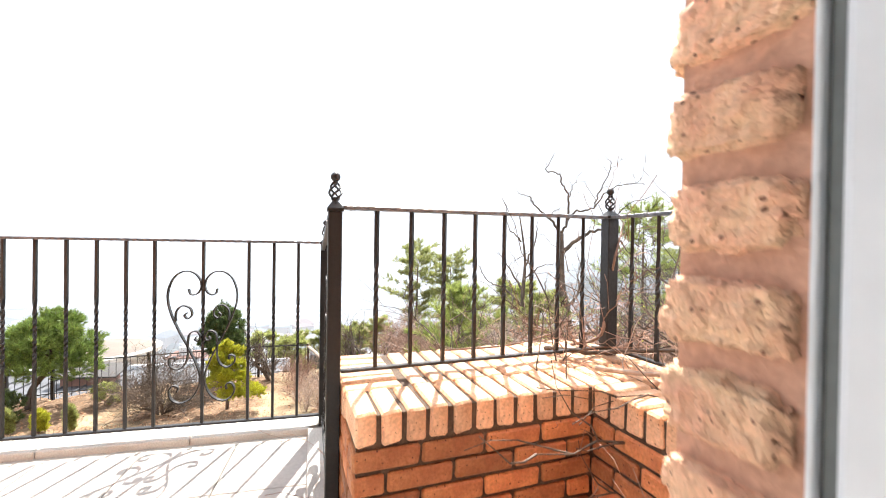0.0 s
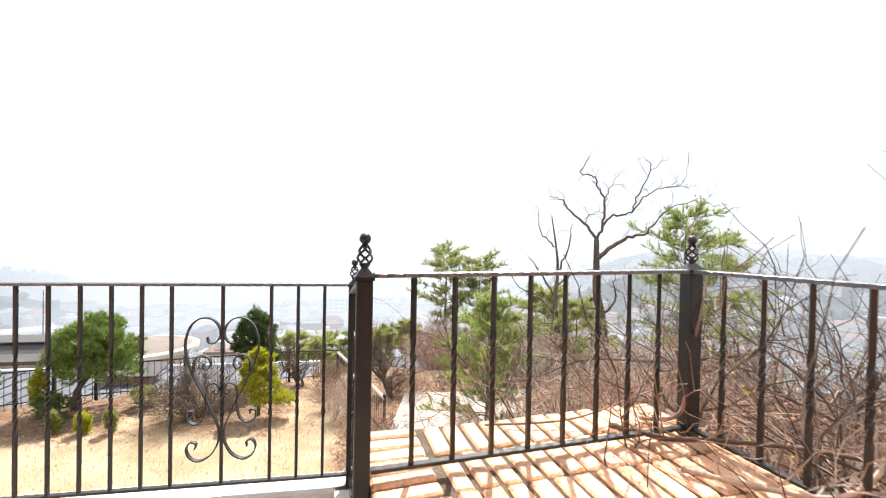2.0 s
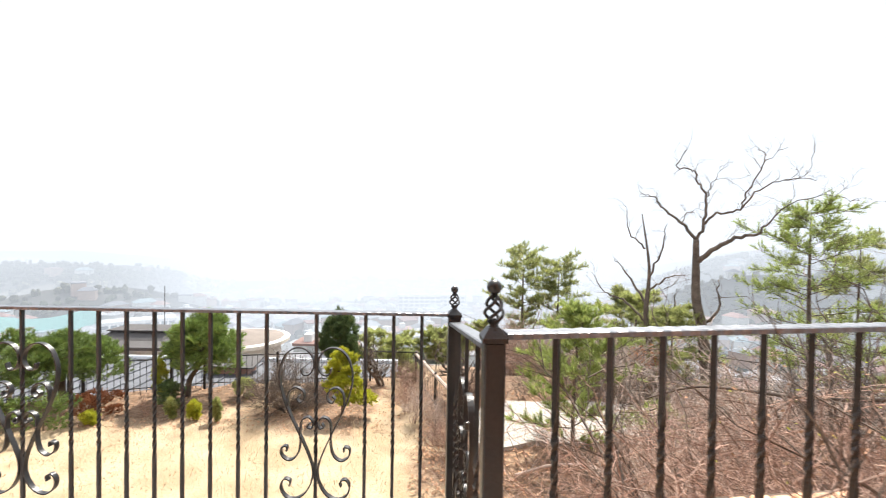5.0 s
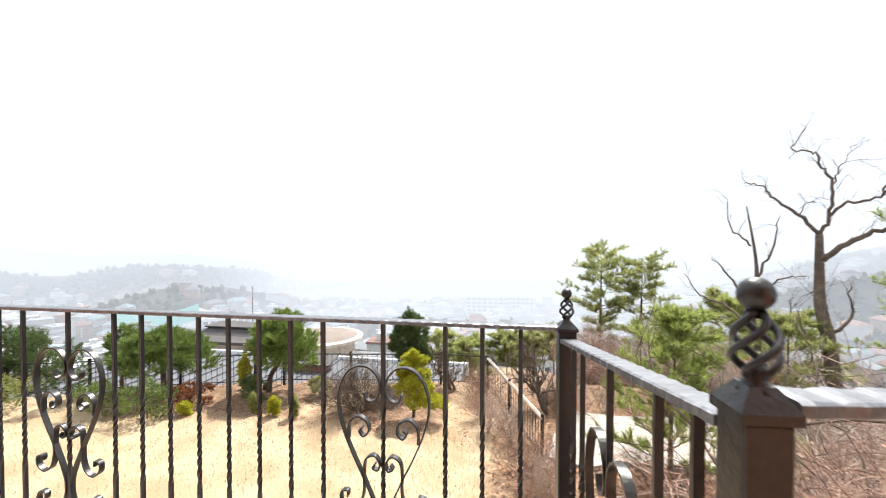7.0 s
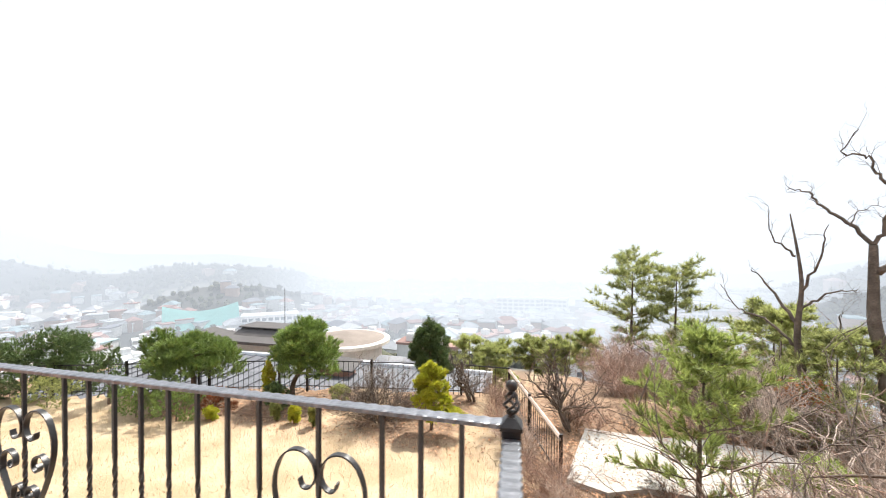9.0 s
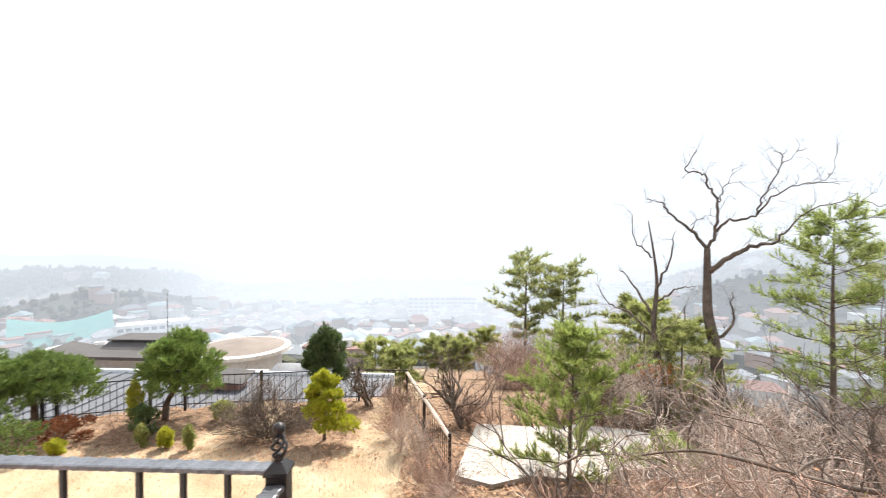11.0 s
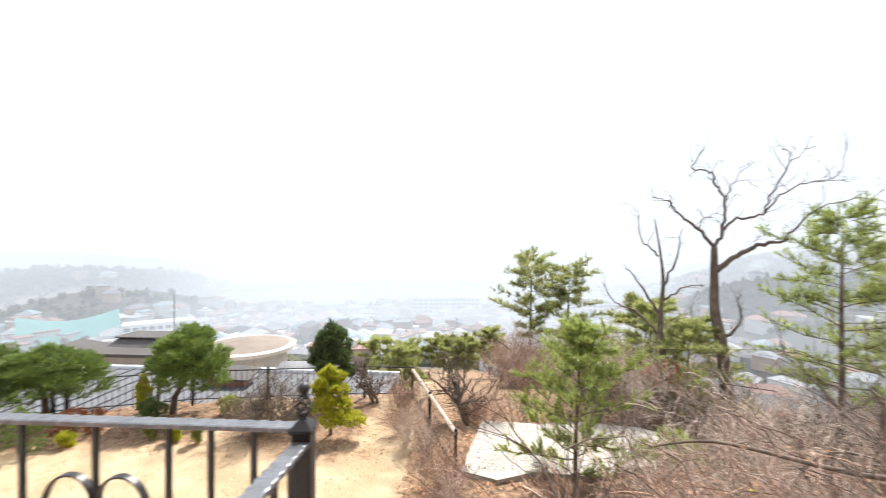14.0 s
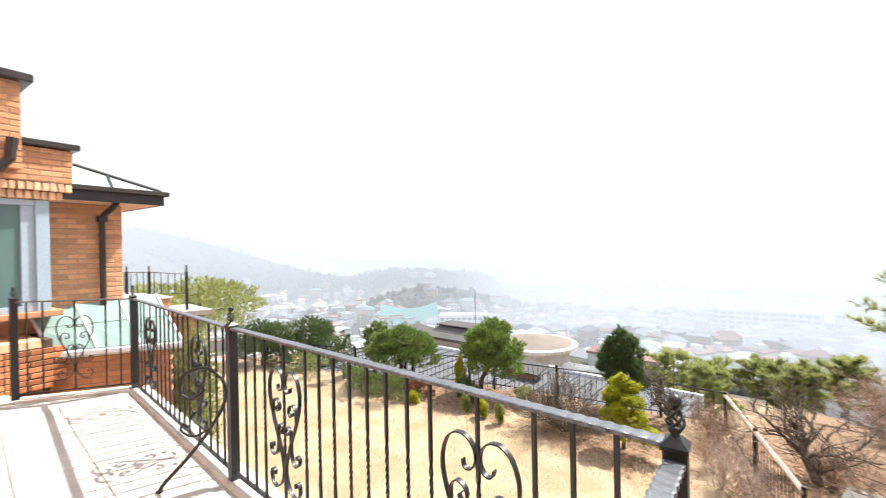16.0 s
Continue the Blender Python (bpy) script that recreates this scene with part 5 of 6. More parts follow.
old_tree("bare_tree", 7.62, 9.7, ground_z(7.62, 9.7) + 0.15, rel((1250, 810), (1222, 690), (1210, 600), (1197, 540), (1195, 480), (1194, 427)),
         [(rel((1200, 468), (1240, 438), (1275, 423), (1305, 414), (1338, 375)), 0.085), (rel((1336, 378), (1362, 361), (1405, 355), (1445, 366)), 0.018),
          (rel((1194, 427), (1165, 397), (1125, 366), (1103, 340), (1075, 332)), 0.05), (rel((1194, 427), (1208, 398), (1211, 348), (1193, 318), (1186, 298), (1154, 289), (1172, 258)), 0.05),
          (rel((1208, 398), (1232, 379), (1271, 373), (1282, 342), (1310, 290), (1296, 268)), 0.04), (rel((1271, 373), (1302, 340), (1340, 325), (1390, 328)), 0.028),
          (rel((1211, 350), (1222, 320), (1238, 290)), 0.02), (rel((1165, 397), (1176, 376), (1206, 368)), 0.018), (rel((1340, 325), (1376, 318), (1390, 262)), 0.012),
          (rel((1310, 290), (1345, 266)), 0.012), (rel((1206, 590), (1238, 556), (1234, 505)), 0.055)],
         "old leafless tree with one heavy side limb", 5, 0.19)
old_tree("bare_tree", 6.15, 11.0, ground_z(6.15, 11.0), [(0.35, 0), (0.2, 1.5), (0.05, 2.6), (0.1, 3.8), (-0.1, 5.2)],
         [([(0.08, 2.8), (-0.35, 3.5), (-0.8, 4.0)], 0.05), ([(0.1, 3.5), (0.4, 4.3), (0.5, 4.9)], 0.04), ([(0.2, 1.6), (0.6, 2.4), (0.7, 3.2)], 0.05), ([(0.06, 2.4), (-0.5, 2.9), (-1.0, 3.1), (-1.35, 3.6)], 0.04), ([(0.1, 3.2), (0.55, 3.6), (0.95, 3.7)], 0.035), ([(0.0, 4.3), (-0.35, 4.7), (-0.45, 5.3)], 0.03), ([(0.3, 0.9), (0.9, 1.6), (1.15, 2.3)], 0.045)], "leaning leafless tree in the thicket", 6, 0.14, 1.2, 0.9)

# ---- garden fences ----
def fence(points, height, label, step=0.14, post_step=1.9, top_mat=None, top_r=0.018):
    f = thing("garden_fence", None, label, "fence", "garden fences")
    bar = Shape().box(-0.005, -0.005, 0, 0.005, 0.005, height).mesh("picket", M_IRON)
    tall = Shape().box(-0.03, -0.03, -0.1, 0.03, 0.03, height + 0.08).mesh("fence_post", M_IRON)
    for (x0, y0), (x1, y1) in zip(points, points[1:]):
        a, b = Vector((x0, y0, ground_z(x0, y0))), Vector((x1, y1, ground_z(x1, y1)))
        L = (b - a).length
        for hgt, mat, r in ((height, top_mat or M_IRON, top_r), (0.12, M_IRON, 0.014)):
            part("fence_rail", Shape().tube([a + Vector((0, 0, hgt)), b + Vector((0, 0, hgt))], r, 6), mat, f)
        n = int(L / step)
        for i in range(n):
            part("picket", bar, M_IRON, f, at=a.lerp(b, (i + 0.5) / n))
        for i in range(int(L / post_step) + 1):
            part("fence_post", tall, M_IRON, f, at=a.lerp(b, min(1, i * post_step / L)))
    return f


fence([(-16.5, 5.6), (-9.1, 8.3), (-6.6, 9.25), (-2.2, 9.95), (-0.88, 9.9)], 0.85, "black iron picket fence along the back of the garden")
fence([(-0.88, 9.9), (0.36, 6.28)], 0.8, "iron side fence with a pale worn top rail", top_mat=M_PALETWIG, top_r=0.04)

solid("concrete_slab", Shape().poly([(0.45, 6.3), (1.1, 6.05), (1.8, 6.35), (2.9, 6.25), (3.6, 6.6), (4.2, 6.7), (5.2, 7.8), (4.5, 8.3), (3.3, 8.5), (2.2, 8.35), (0.95, 8.45), (0.7, 7.4)], GARDEN - 0.6, GARDEN + 0.09), M_CONCRETE, "cracked pale concrete slab in the thicket", "slab", "structure")

# ---- neighbouring house below the garden ----
def build_neighbour():
    h = thing("neighbour_house", (-18.3, 24, -9.45), "low white house with flared dark roof below the garden", "house")
    part("wall", Shape().box(-3.3, -2.2, -8, 1.9, 0, 4.3), M_NEIGHBOUR, h)
    eave = Shape()
    nx = 12
    for i in range(nx + 1):                             # a long eave that flares up at its end
        u = i / nx
        lift = 0.30 * max(0, 1 - u * 2.2) ** 2
        for yy, zz in ((-3.0, 4.30 + lift), (-1.2, 4.30 + lift), (-1.2, 4.62 + lift), (-3.0, 4.48 + lift)):
            eave.v.append(Vector((-4.5 + 6.6 * u, yy, zz)))
    for i in range(nx):
        for j in range(4):
            a, b = i * 4 + j, i * 4 + (j + 1) % 4
            eave.f.append((a, b, b + 4, a + 4))
    eave.f += [(3, 2, 1, 0), tuple(nx * 4 + j for j in range(4))]
    part("roof", eave, M_DARKROOF, h, "dark flared roof edge")
    top = Shape()
    top.v += [Vector(v) for v in ((-2.5, -1.9, 4.53), (1.4, -1.9, 4.53), (1.4, 0.4, 4.53), (-2.5, 0.4, 4.53), (-2.1, -1.2, 5.0), (1.2, -1.2, 5.0), (1.2, 0.2, 5.0), (-2.1, 0.2, 5.0))]
    top.f += [(3, 2, 1, 0), (4, 5, 6, 7), (0, 1, 5, 4), (1, 2, 6, 5), (2, 3, 7, 6), (3, 0, 4, 7)]
    part("upper_roof", top, M_DARKROOF, h)
    part("upper_eave", Shape().soft_box(-2.3, -1.4, 5.0, 1.35, 0.4, 5.09, 0.03), M_DARKROOF, h)
    for i in range(3):
        part("window", Shape().box(-2.9 + i * 1.7, -2.24, 2.4, -1.9 + i * 1.7, -2.201, 3.5), M_WINFAR, h)
    r = thing("round_pavilion", (-13.0, 24, -9.5), "round building with tan roof and pale rim", "building")
    part("wall", Shape().lathe([(2.3, -6), (2.3, 4.1)], 28), M_NEIGHBOUR, r)
    part("rim", Shape().lathe([(2.3, 4.1), (2.85, 4.25), (2.85, 4.45), (2.5, 4.5)], 28), M_KERB, r)
    part("roof", Shape().lathe([(2.5, 4.501), (1.2, 4.75), (0.05, 4.9)], 28), M_TANROOF, r)
    f = thing("seamed_roof", None, "grey standing-seam metal roof below the back fence", "roof")
    edge = [(-16.6, fence_y(-16.6) + 0.8), (-6.6, fence_y(-6.6) + 0.7), (-2.0, fence_y(-2.0) + 0.7)]
    part("deck", Shape().poly(edge + [(-2.0, 14.2), (-16.6, 14.2)], -8, -3.55), M_GREYROOF, f)
    for i in range(25):
        x = -16.4 + i * 0.58
        part("seam", Shape().box(x, fence_y(x) + 0.85, -3.548, x + 0.03, 14.2, -3.50), M_GREYROOF, f)
    part("roof_edge", Shape().soft_box(-16.7, 14.21, -3.9, -1.9, 14.35, -3.42, 0.02), M_FRAME, f)
    part("step_wall", Shape().box(-13.0, 14.36, -8, -8.2, 17.4, -4.35), M_NEIGHBOUR, f)
    l = thing("lean_to", Matrix.LocRotScale((-7.7, 12.9, -3.545), None, (0.6, 0.6, 0.55)), "small russet timber lean-to with dark roof", "shed")
    part("wall", Shape().box(-1.1, -0.5, 0, 1.1, 0.5, 0.55), M_ROOFFAR[0], l)
    k = Shape()
    k.v += [Vector(v) for v in ((-1.4, -0.8, 0.55), (1.5, -0.8, 0.45), (1.5, 0.8, 0.75), (-1.4, 0.8, 0.95), (-1.4, -0.8, 0.63), (1.5, -0.8, 0.53), (1.5, 0.8, 0.83), (-1.4, 0.8, 1.03))]
    k.f += [(3, 2, 1, 0), (4, 5, 6, 7), (0, 1, 5, 4), (1, 2, 6, 5), (2, 3, 7, 6), (3, 0, 4, 7)]
    part("roof", k, M_DARKROOF, l)
    t = thing("barrel_roof", (-6.6, 18.6, -5.2), "pale grey barrel-vaulted metal roof", "roof")
    k = Shape()
    for i in range(13):
        a = math.pi * i / 12
        k.v += [Vector((-1.8, -1.0 * math.cos(a), 0.75 * math.sin(a))), Vector((1.8, -1.0 * math.cos(a), 0.75 * math.sin(a)))]
    k.f += [(2 * i, 2 * i + 1, 2 * i + 3, 2 * i + 2) for i in range(12)] + [tuple(2 * i for i in reversed(range(13))), tuple(2 * i + 1 for i in range(13))]
    part("vault", k, M_GREYROOF, t, smooth=True)
    part("wall", Shape().box(-1.8, -0.98, -6, 1.8, 0.98, 0.0), M_NEIGHBOUR, t)
    pole = thing("utility_pole", (-21.5, 29, ground_z(-21.5, 29)), "thin dark utility pole above the roofs", "pole")
    top = -2.4 - ground_z(-21.5, 29)
    part("shaft", Shape().tube([Vector((0, 0, -1)), Vector((0, 0, top))], [0.05, 0.02], 6), M_ALU, pole)


build_neighbour()


# ---- the town in the valley ----
def town_house(i):
    """One far house: walls, a pitched or flat roof, single windows."""
    rng = random.Random(300 + i)
    w, d, h = rng.uniform(7, 12), rng.uniform(6, 9), rng.uniform(4, 7)
    t = thing("town_house", (0, 0, -400), "small hazy town house in the valley", "house", "town houses")
    part("wall", Shape().box(-w / 2, -d / 2, -12, w / 2, d / 2, h), M_WALLFAR[i % 3 == 2], t)
    if i % 2:
        k = Shape()
        e = 0.6
        k.v += [Vector(v) for v in ((-w / 2 - e, -d / 2 - e, h), (w / 2 + e, -d / 2 - e, h), (w / 2 + e, d / 2 + e, h), (-w / 2 - e, d / 2 + e, h), (-w / 4, 0, h + 2.4), (w / 4, 0, h + 2.4))]
        k.f += [(3, 2, 1, 0), (0, 1, 5, 4), (2, 3, 4, 5), (1, 2, 5), (3, 0, 4)]
        part("roof", k, M_ROOFFAR[rng.choice((0, 0, 1, 3, 2))], t)
    else:
        part("roof", Shape().box(-w / 2 - 0.3, -d / 2 - 0.3, h + 0.01, w / 2 + 0.3, d / 2 + 0.3, h + 0.7), M_ROOFFAR[rng.choice((1, 3, 3, 0))], t)
        part("stair_tower", Shape().box(-w / 5, -1.5, h + 0.71, w / 9, 1.5, h + 2.8), M_WALLFAR[0], t)
    win = Shape().box(-0.8, -0.05, -0.7, 0.8, 0.05, 0.7).mesh("window", M_WINFAR)
    for fl in range(1):
        for c in range(2):
            part("window", win, M_WINFAR, t, at=(-w / 4 + c * w / 2, -d / 2 - 0.04, 1.5 + fl * 2.8))
    return t


def block(x, y, turn, w, d, h, floors, cols, label):
    b = thing("apartment_block", pose(x, y, ground_z(x, y), 0, 0, turn), label, "building")
    part("wall", Shape().box(-w / 2, -d / 2, -8, w / 2, d / 2, h), M_WALLFAR[0], b)
    part("roof", Shape().box(-w / 2 - 0.3, -d / 2 - 0.3, h + 0.01, w / 2 + 0.3, d / 2 + 0.3, h + 0.8), M_WALLFAR[0], b)
    win = Shape().box(-w / cols * 0.36, -0.05, -0.9, w / cols * 0.36, 0.05, 0.9).mesh("window", M_WINFAR)
    for f in range(floors):
        for c in range(cols):
            part("window", win, M_WINFAR, b, at=(-w / 2 + (c + 0.5) * w / cols, -d / 2 - 0.04, (f + 0.55) * h / floors))


kinds = [town_house(i) for i in range(7)]
trng = random.Random(9)
first_use = set()
for i in range(400):
    az = radians(trng.uniform(-80, 34))
    r = 125 + 480 * trng.random() ** 1.1
    x, y = r * math.sin(az), r * math.cos(az)
    if (x > 10 and y < 150) or (r > 300 and ground_z(x, y) > -48):
        continue
    m = pose(x, y, ground_z(x, y), 0, 0, trng.uniform(-35, 35) + trng.choice((0, 90)))
    k = kinds[i % 7]
    if i % 7 in first_use:
        copy_thing(k, m)
    else:
        first_use.add(i % 7)
        k.matrix_world = m
def far_town(n, seed):
    """The rest of the town: several hundred small houses too far off to tell apart."""
    rng = random.Random(seed)
    walls, roofs = [Shape(), Shape()], [Shape() for _ in M_ROOFFAR]
    for _ in range(n):
        az, r = radians(rng.uniform(-88, 70)), rng.uniform(150, 560)
        x, y = r * math.sin(az), r * math.cos(az)
        high = ground_z(x, y) + 58
        if (x > 10 and r < 190) or (high > 8 and rng.random() < (0.9 if x < 0 else 0.6)):
            continue
        w, d, h = rng.uniform(6, 13), rng.uniform(6, 10), rng.uniform(3.5, 8)
        m = pose(x, y, ground_z(x, y), 0, 0, rng.uniform(0, 180))
        walls[rng.random() < 0.3].box(-w / 2, -d / 2, -8, w / 2, d / 2, h, m)
        roof = rng.choice(roofs[:2] + roofs[:1] + roofs[3:] * 2 + roofs[2:3])
        if rng.random() < 0.5:
            roof.box(-w / 2 - 0.3, -d / 2 - 0.3, h + 0.01, w / 2 + 0.3, d / 2 + 0.3, h + 0.6, m)
        else:
            k = len(roof.v)
            roof.v += [m @ Vector(v) for v in ((-w / 2 - 0.5, -d / 2 - 0.5, h), (w / 2 + 0.5, -d / 2 - 0.5, h), (w / 2 + 0.5, d / 2 + 0.5, h), (-w / 2 - 0.5, d / 2 + 0.5, h), (-w / 4, 0, h + 2.3), (w / 4, 0, h + 2.3))]
            roof.f += [tuple(k + q for q in face) for face in ((3, 2, 1, 0), (0, 1, 5, 4), (2, 3, 4, 5), (1, 2, 5), (3, 0, 4))]
    for s, mat in list(zip(walls, M_WALLFAR)) + list(zip(roofs, M_ROOFFAR)):
        solid("far_town", s, mat, "crowded small houses far off in the haze", "town", "stuff")


def far_woods(n, seed):
    """Bare and evergreen woods on the hillsides, in rough clumps."""
    rng = random.Random(seed)
    s = Shape()
    for _ in range(n):
        az, r = radians(rng.uniform(-95, 75)), rng.uniform(120, 640)
        x, y = r * math.sin(az), r * math.cos(az)
        if noise.noise((x * 0.012, y * 0.012, 2)) < (-0.6 if ground_z(x, y) > -49 else 0.15) or (x > 5 and r < 190):
            continue
        R, h = rng.uniform(1.2, 2.8), rng.uniform(2.5, 5)
        k, z = len(s.v), ground_z(x, y)
        for q, (f, hh) in enumerate(((0.7, -1), (1, 0.45 * h), (0.6, 0.85 * h))):
            for j in range(6):
                a = j * 1.047 + q * 0.5
                e = R * f * rng.uniform(0.75, 1.25)
                s.v.append(Vector((x + e * math.cos(a), y + e * math.sin(a), z + hh + rng.uniform(-0.5, 0.5))))
        s.v.append(Vector((x, y, z + h)))
        for q in range(2):
            s.f += [(k + q * 6 + j, k + q * 6 + (j + 1) % 6, k + q * 6 + 6 + (j + 1) % 6, k + q * 6 + 6 + j) for j in range(6)]
        s.f += [(k + 12 + j, k + 12 + (j + 1) % 6, k + 18) for j in range(6)]
    solid("far_woods", s, M_FARWOOD, "hazy brown and green woods on the far slopes", "woods", "stuff")


far_town(900, 31)
far_woods(9000, 32)
block(-165, 215, 38, 32, 12, 11, 3, 9, "long white apartment block in the haze")
block(-22, 330, 5, 34, 14, 15, 5, 8, "white apartment block in the haze")
block(4, 350, -8, 26, 14, 13, 4, 7, "white apartment block in the haze")
block(95, 330, -15, 36, 14, 16, 5, 9, "white apartment block in the haze")

net = Shape()
NX, NZ = 14, 8
for j in range(NZ + 1):
    for i in range(NX + 1):
        u, v = i / NX, j / NZ
        net.v.append(Vector(((u - 0.5) * 44, 14 * v + 3 * math.sin(u * 3), 18 * v - 5 * math.sin(u * math.pi) * v)))
net.f += [(j * (NX + 1) + i, j * (NX + 1) + i + 1, (j + 1) * (NX + 1) + i + 1, (j + 1) * (NX + 1) + i) for j in range(NZ) for i in range(NX)]
solid("site_net", net, M_NET, "large turquoise netting over a slope across the valley", "netting", m=pose(-214, 213, ground_z(-214, 213) - 1, 0, 0, 47))

# ---- glowing sheets that paint the haze over the valley ----
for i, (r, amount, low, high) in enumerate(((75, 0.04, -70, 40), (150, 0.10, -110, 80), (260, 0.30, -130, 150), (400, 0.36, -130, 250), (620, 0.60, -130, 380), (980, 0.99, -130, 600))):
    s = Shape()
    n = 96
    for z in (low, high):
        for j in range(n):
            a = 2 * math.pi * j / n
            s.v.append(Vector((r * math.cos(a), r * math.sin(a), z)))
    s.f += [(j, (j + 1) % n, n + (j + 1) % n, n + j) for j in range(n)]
    solid("mist_backdrop", s, veil("mist", amount, (0.85, 0.915, 1.0), 0.57, r, 0.0 if r < 100 else 0.38, *((0.74, -38, 25) if r == 400 else (0.97, -30, 75) if r == 620 else ())), "glowing see-through sheet that paints haze over the valley", "backdrop", "structure", smooth=True)

# ---- terrace tiles ----
TILE = [Shape().soft_box(-0.1975, -0.1975, -0.02, 0.1975, 0.1975, 0.0, 0.003, 0.0008, random.Random(i)).mesh("tile", M_TILE) for i in range(3)]
tr = random.Random(4)
for i in range(17):
    for j in range(8):
        x, y = 0.0 - 0.2 - i * 0.4, -0.325 - j * 0.4
        if y < facade_y(x) + 0.25 or (x < -5.2 and y > -1.05 - (x + 5.2) * -1.65 - 0.2 + 0.6):
            continue
        if x < -5.0 and y > 0.06 + (x + 5.25) * 1.648 - 0.30:
            continue
        part("tile", tr.choice(TILE), M_TILE, FLOOR, at=Matrix.Translation((x, y, tr.uniform(-0.001, 0.001))) @ Matrix.Rotation(tr.choice((0, math.pi / 2, math.pi)), 4, "Z"))

# ---- vines over the planter and fallen boughs ----
def vine(name, pts, r, label, seed, mat=None, category="vine", twigs=2):
    rng = random.Random(seed)
    t = thing(name, None, label, category)
    path = smooth_path([Vector(p) for p in pts], 6)
    s, tw = Shape(), Shape()
    s.tube(path, [max(r * (1 - 0.6 * i / (len(path) - 1)), 0.003) for i in range(len(path))], 6)
    for i in range(3, len(path), max(1, 6 // twigs)):
        d = Vector((rng.gauss(0, 0.6), rng.gauss(0, 0.6), abs(rng.gauss(0.3, 0.4)))).normalized()
        twiggy(tw, path[i], d, rng.uniform(0.12, 0.35), r * 0.3, rng, 1, 0.5, 0.2, 2)
    part("stem", s, mat or M_BARK, t, smooth=True)
    part("twig_crown", tw, mat or M_TWIG, t)


vine("vine", [(0.95, -0.66, 0.55), (1.0, -0.74, 0.56), (1.03, -0.80, 0.57), (1.06, -0.80, 0.56), (1.18, -0.86, 0.575), (1.36, -0.98, 0.60), (1.55, -1.05, 0.58), (1.8, -1.0, 0.5)], 0.012, "thick dark vine stem lying on the brick planter", 1)
vine("vine", [(1.10, -0.62, 0.55), (1.16, -0.75, 0.62), (1.23, -0.70, 0.80), (1.20, -0.78, 0.95), (1.30, -0.70, 1.1)], 0.008, "thin vine climbing the corner post", 2, M_TWIG)
vine("vine", [(0.5, -0.58, 0.54), (0.8, -0.62, 0.56), (1.05, -0.58, 0.60), (1.4, -0.5, 0.66)], 0.005, "thin dry vine across the planter top", 3, M_TWIG)
vine("vine", [(1.0, -0.95, 0.545), (1.15, -1.10, 0.56), (1.25, -1.22, 0.62), (1.5, -1.18, 0.78), (1.9, -1.05, 0.95)], 0.010, "pale bent shoot over the planter edge", 4, M_PALETWIG)
vine("fallen_bough", [(4.9, 7.6, GARDEN + 0.35), (5.0, 6.6, GARDEN + 0.1), (4.9, 5.6, GARDEN + 0.2), (4.7, 4.8, GARDEN + 0.15)], 0.035, "pale fallen bough lying in the thicket", 5, M_PALETWIG, "bough")
vine("fallen_bough", [(3.2, 2.6, -0.9), (4.0, 3.0, -0.5), (5.2, 3.0, -0.7), (6.4, 3.4, -0.6)], 0.017, "dark crooked bough arching through the brush", 6, M_BARK, "bough", 3)
vine("fallen_bough", [(3.4, 1.0, 0.3), (2.9, 1.5, 0.1), (2.5, 2.3, -0.1), (2.3, 3.0, -0.5)], 0.022, "dark bare bough reaching over the slope", 7, M_BARK, "bough", 3)
vine("fallen_bough", [(1.2, 5.2, GARDEN + 0.05), (1.8, 5.0, GARDEN + 0.35), (2.4, 5.1, GARDEN + 0.3), (2.8, 5.4, GARDEN + 0.02)], 0.025, "pale arched branch on the leaf litter", 8, M_PALETWIG, "bough")


def crumpled_sheet(x, y, size, seed):
    rng = random.Random(seed)
    s = Shape()
    n = 9
    for i in range(n + 1):
        for j in range(n + 1):
            u, v = i / n - 0.5, j / n - 0.5
            s.v.append(Vector((u * size + rng.gauss(0, 0.02), v * size * 0.7 + rng.gauss(0, 0.02), max(0.01, 0.16 - 0.5 * (u * u + v * v) + rng.gauss(0, 0.03)))))
    s.f += [(i * (n + 1) + j, (i + 1) * (n + 1) + j, (i + 1) * (n + 1) + j + 1, i * (n + 1) + j + 1) for i in range(n) for j in range(n)]
    solid("plastic_sheet", s, M_BAG, "crumpled white and blue plastic sheet on the leaf litter", "rubbish", m=pose(x, y, ground_z(x, y), 0, 0, 25))


crumpled_sheet(5.25, 6.75, 0.55, 3)
crumpled_sheet(6.5, 6.6, 0.45, 4)
clipped_tree("shrub", 4.55, 6.75, ground_z(4.55, 6.75), (4.55, 6.75, GARDEN + 0.32), (0.45, 0.42, 0.40), 0, M_YOUNG, "bushy pine seedling beside the concrete slab", 71, 700, 0.11, 9, "shrub", 0.02, "", 8)


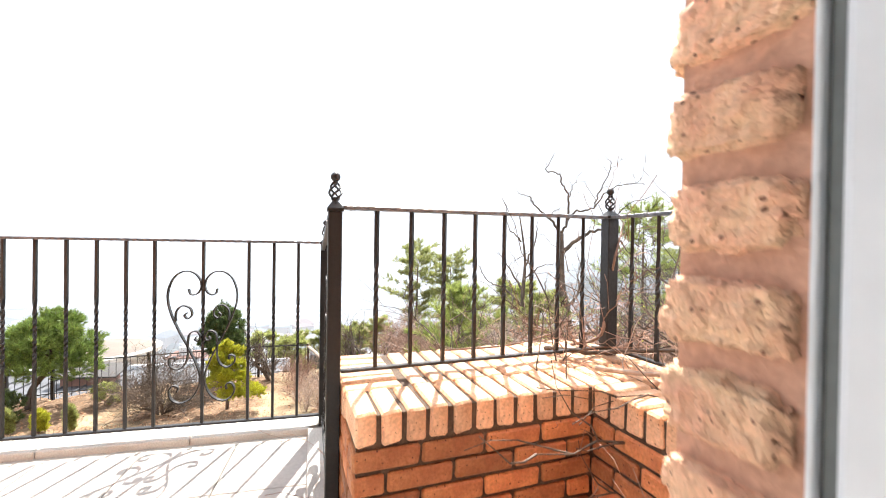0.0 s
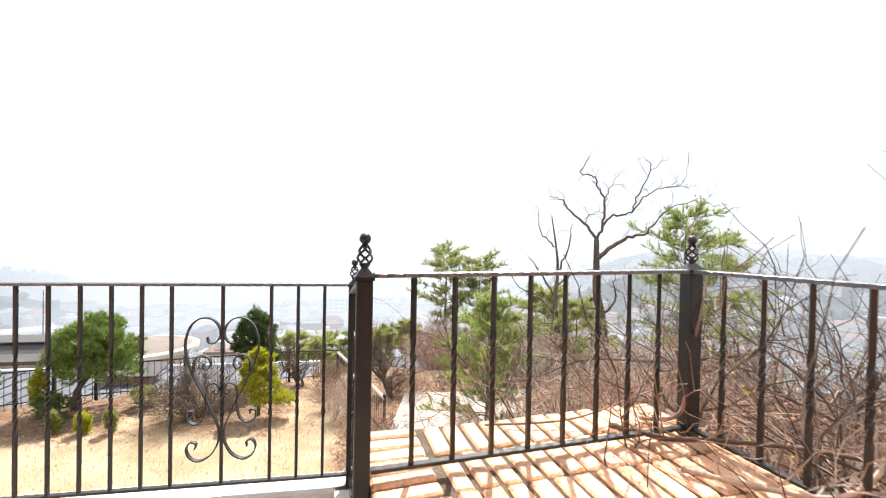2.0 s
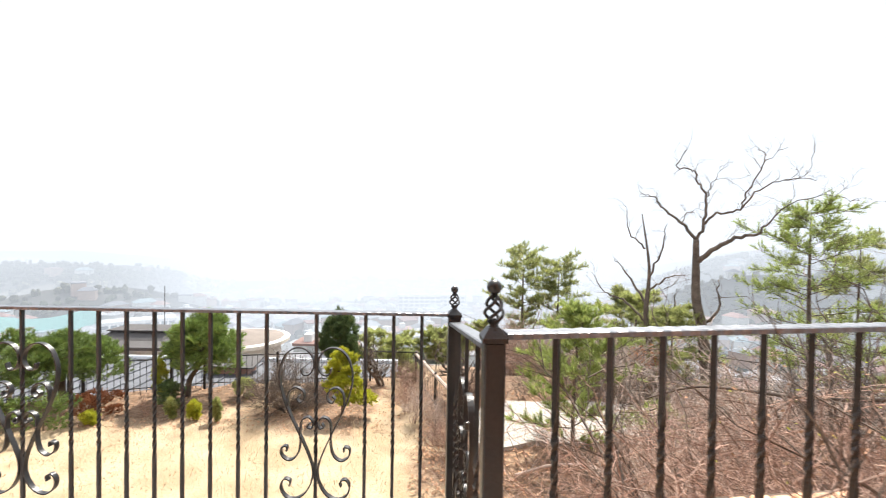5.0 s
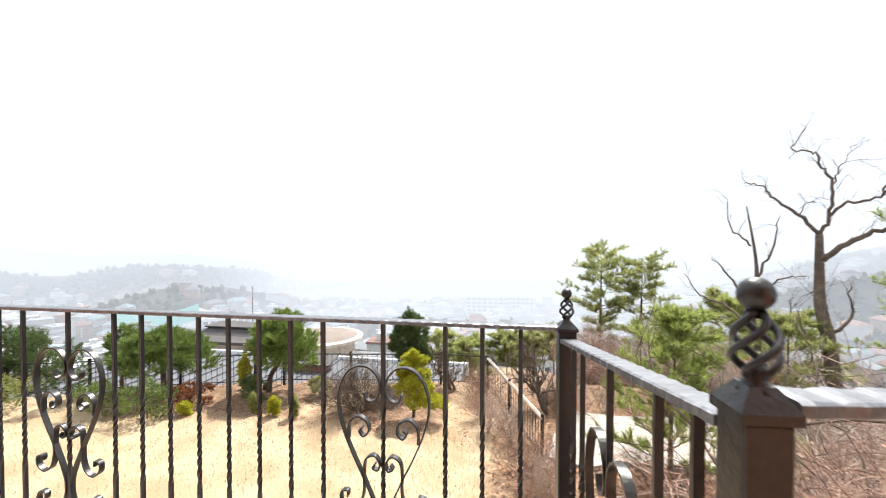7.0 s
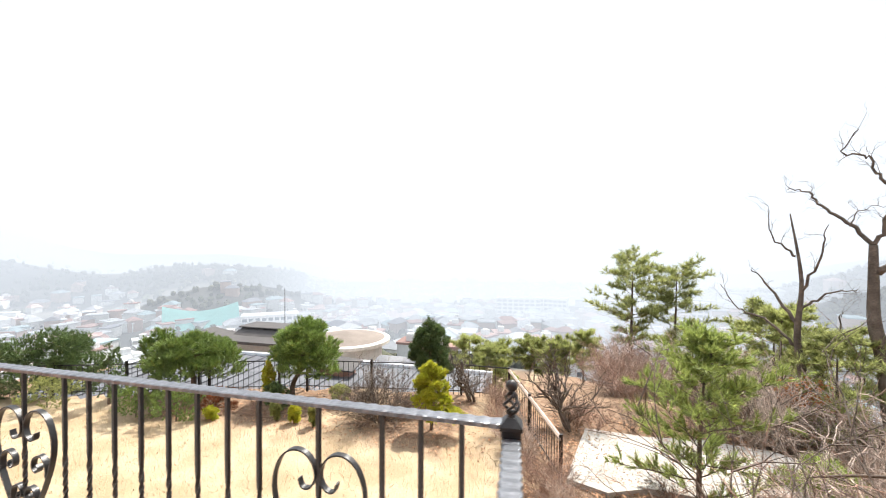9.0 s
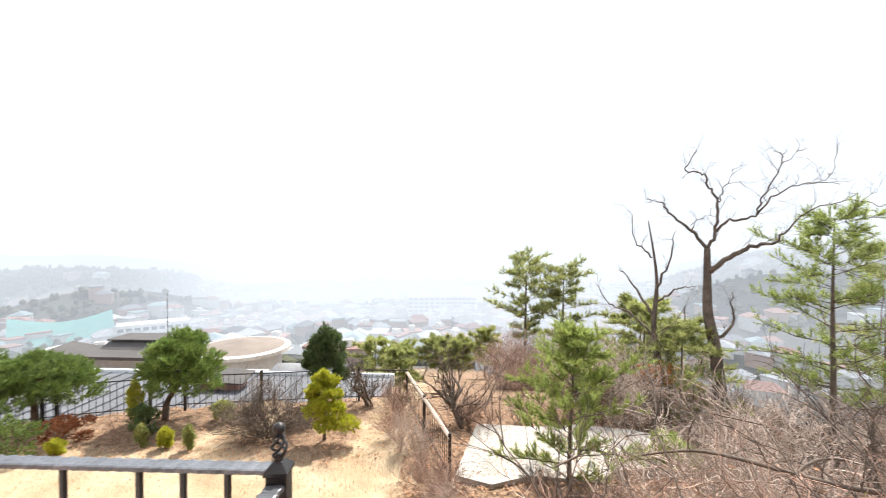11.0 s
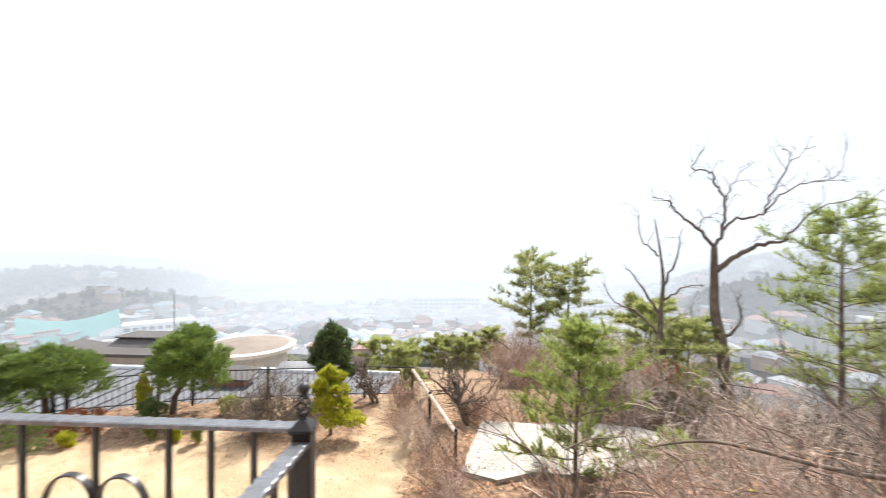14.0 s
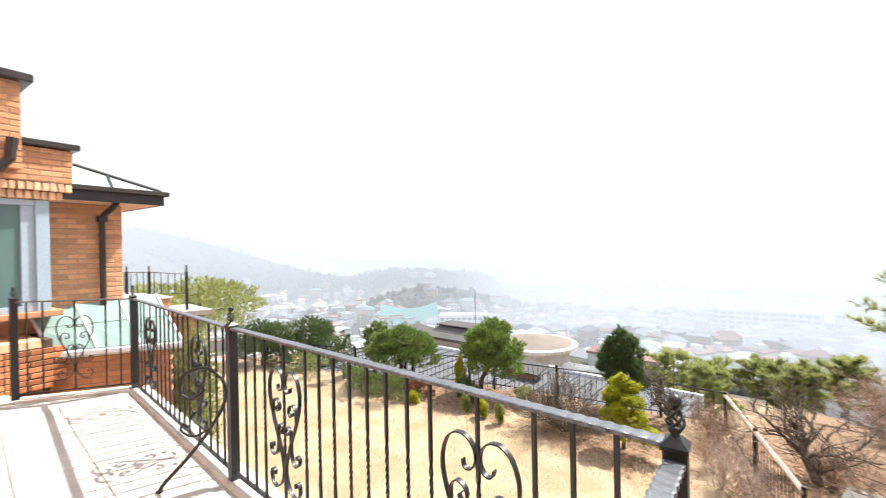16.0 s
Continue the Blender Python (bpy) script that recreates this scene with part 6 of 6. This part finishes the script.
# ---- leaf litter and dry grass ----
def litter(name, n, area, size, mat, label, seed, lift=0.01, upright=False, level=None):
    rng = random.Random(seed)
    s = Shape()
    x0, y0, x1, y1 = area
    while len(s.f) < n:
        x, y = rng.uniform(x0, x1), rng.uniform(y0, y1)
        z = (ground_z(x, y) if level is None else level) + lift
        a = rng.uniform(0, 6.28)
        L = size * rng.uniform(0.6, 1.4)
        k = len(s.v)
        if upright:
            d = Vector((math.cos(a) * 0.5, math.sin(a) * 0.5, 1)).normalized() * L
            w = Vector((-math.sin(a), math.cos(a), 0)) * L * 0.07
            s.v += [Vector((x, y, z)) - w, Vector((x, y, z)) + w, Vector((x, y, z)) + d]
            s.f.append((k, k + 1, k + 2))
        else:
            u = Vector((math.cos(a), math.sin(a), rng.gauss(0, 0.35))) * L
            v = Vector((-math.sin(a), math.cos(a), rng.gauss(0, 0.35))) * L * 0.5
            p = Vector((x, y, z + 0.4 * L))
            s.v += [p - u, p - v, p + u, p + v]
            s.f.append((k, k + 1, k + 2, k + 3))
    solid(name, s, mat, label, "litter" if not upright else "grass", "stuff")


litter("leaf_litter", 15000, (-0.6, 1.0, 7.5, 9.5), 0.034, M_DRYLEAF, "brown fallen leaves under the thicket", 1, 0.02)
litter("leaf_litter", 2300, (0.6, 6.3, 4.3, 8.4), 0.018, M_DRYLEAF, "brown fallen leaves on the concrete slab", 2, 0.0, False, GARDEN + 0.092)
litter("leaf_litter", 3500, (-9.0, 6.6, -1.0, 9.6), 0.026, M_DRYLEAF, "brown fallen leaves in the planted bed", 3, 0.02)
litter("dry_grass", 16000, (-12.0, 2.5, -0.6, 7.2), 0.055, material("dry_grass_blades", (0.55, 0.44, 0.28), 0.8, 0, 0.2, 2, 20, 0, island=0.3, translucent=0.3), "short dry straw-coloured grass", 4, 0.0, True)


def bud_leaves(name, n, box, size, mat, label, seed):
    """Young leaves and last year's leaves caught among the twigs."""
    rng = random.Random(seed)
    s = Shape()
    for _ in range(n):
        p = Vector((rng.uniform(box[0], box[1]), rng.uniform(box[2], box[3]), rng.uniform(box[4], box[5])))
        u = Vector((rng.gauss(0, 1), rng.gauss(0, 1), rng.gauss(0, 1))).normalized()
        v = u.orthogonal().normalized()
        L = size * rng.uniform(0.6, 1.3)
        k = len(s.v)
        s.v += [p - u * L, p - v * L * 0.45, p + u * L, p + v * L * 0.45]
        s.f.append((k, k + 1, k + 2, k + 3))
    solid(name, s, mat, label, "leaves", "stuff")


bud_leaves("bud_leaf_scatter", 260, (1.5, 3.0, -1.2, 0.8, -0.3, 0.65), 0.012, M_GOLD, "small yellow-green buds among the brush", 1)
bud_leaves("dry_leaf_scatter", 420, (1.5, 3.0, -0.9, 1.0, -0.3, 0.55), 0.016, M_DRYLEAF, "dry orange leaves caught in the brush", 2)
bud_leaves("dead_spray", 420, (5.3, 6.3, 9.6, 10.4, -2.25, -1.65), 0.05, M_ORANGELEAF, "spray of dead orange needles among the bare trees", 3)
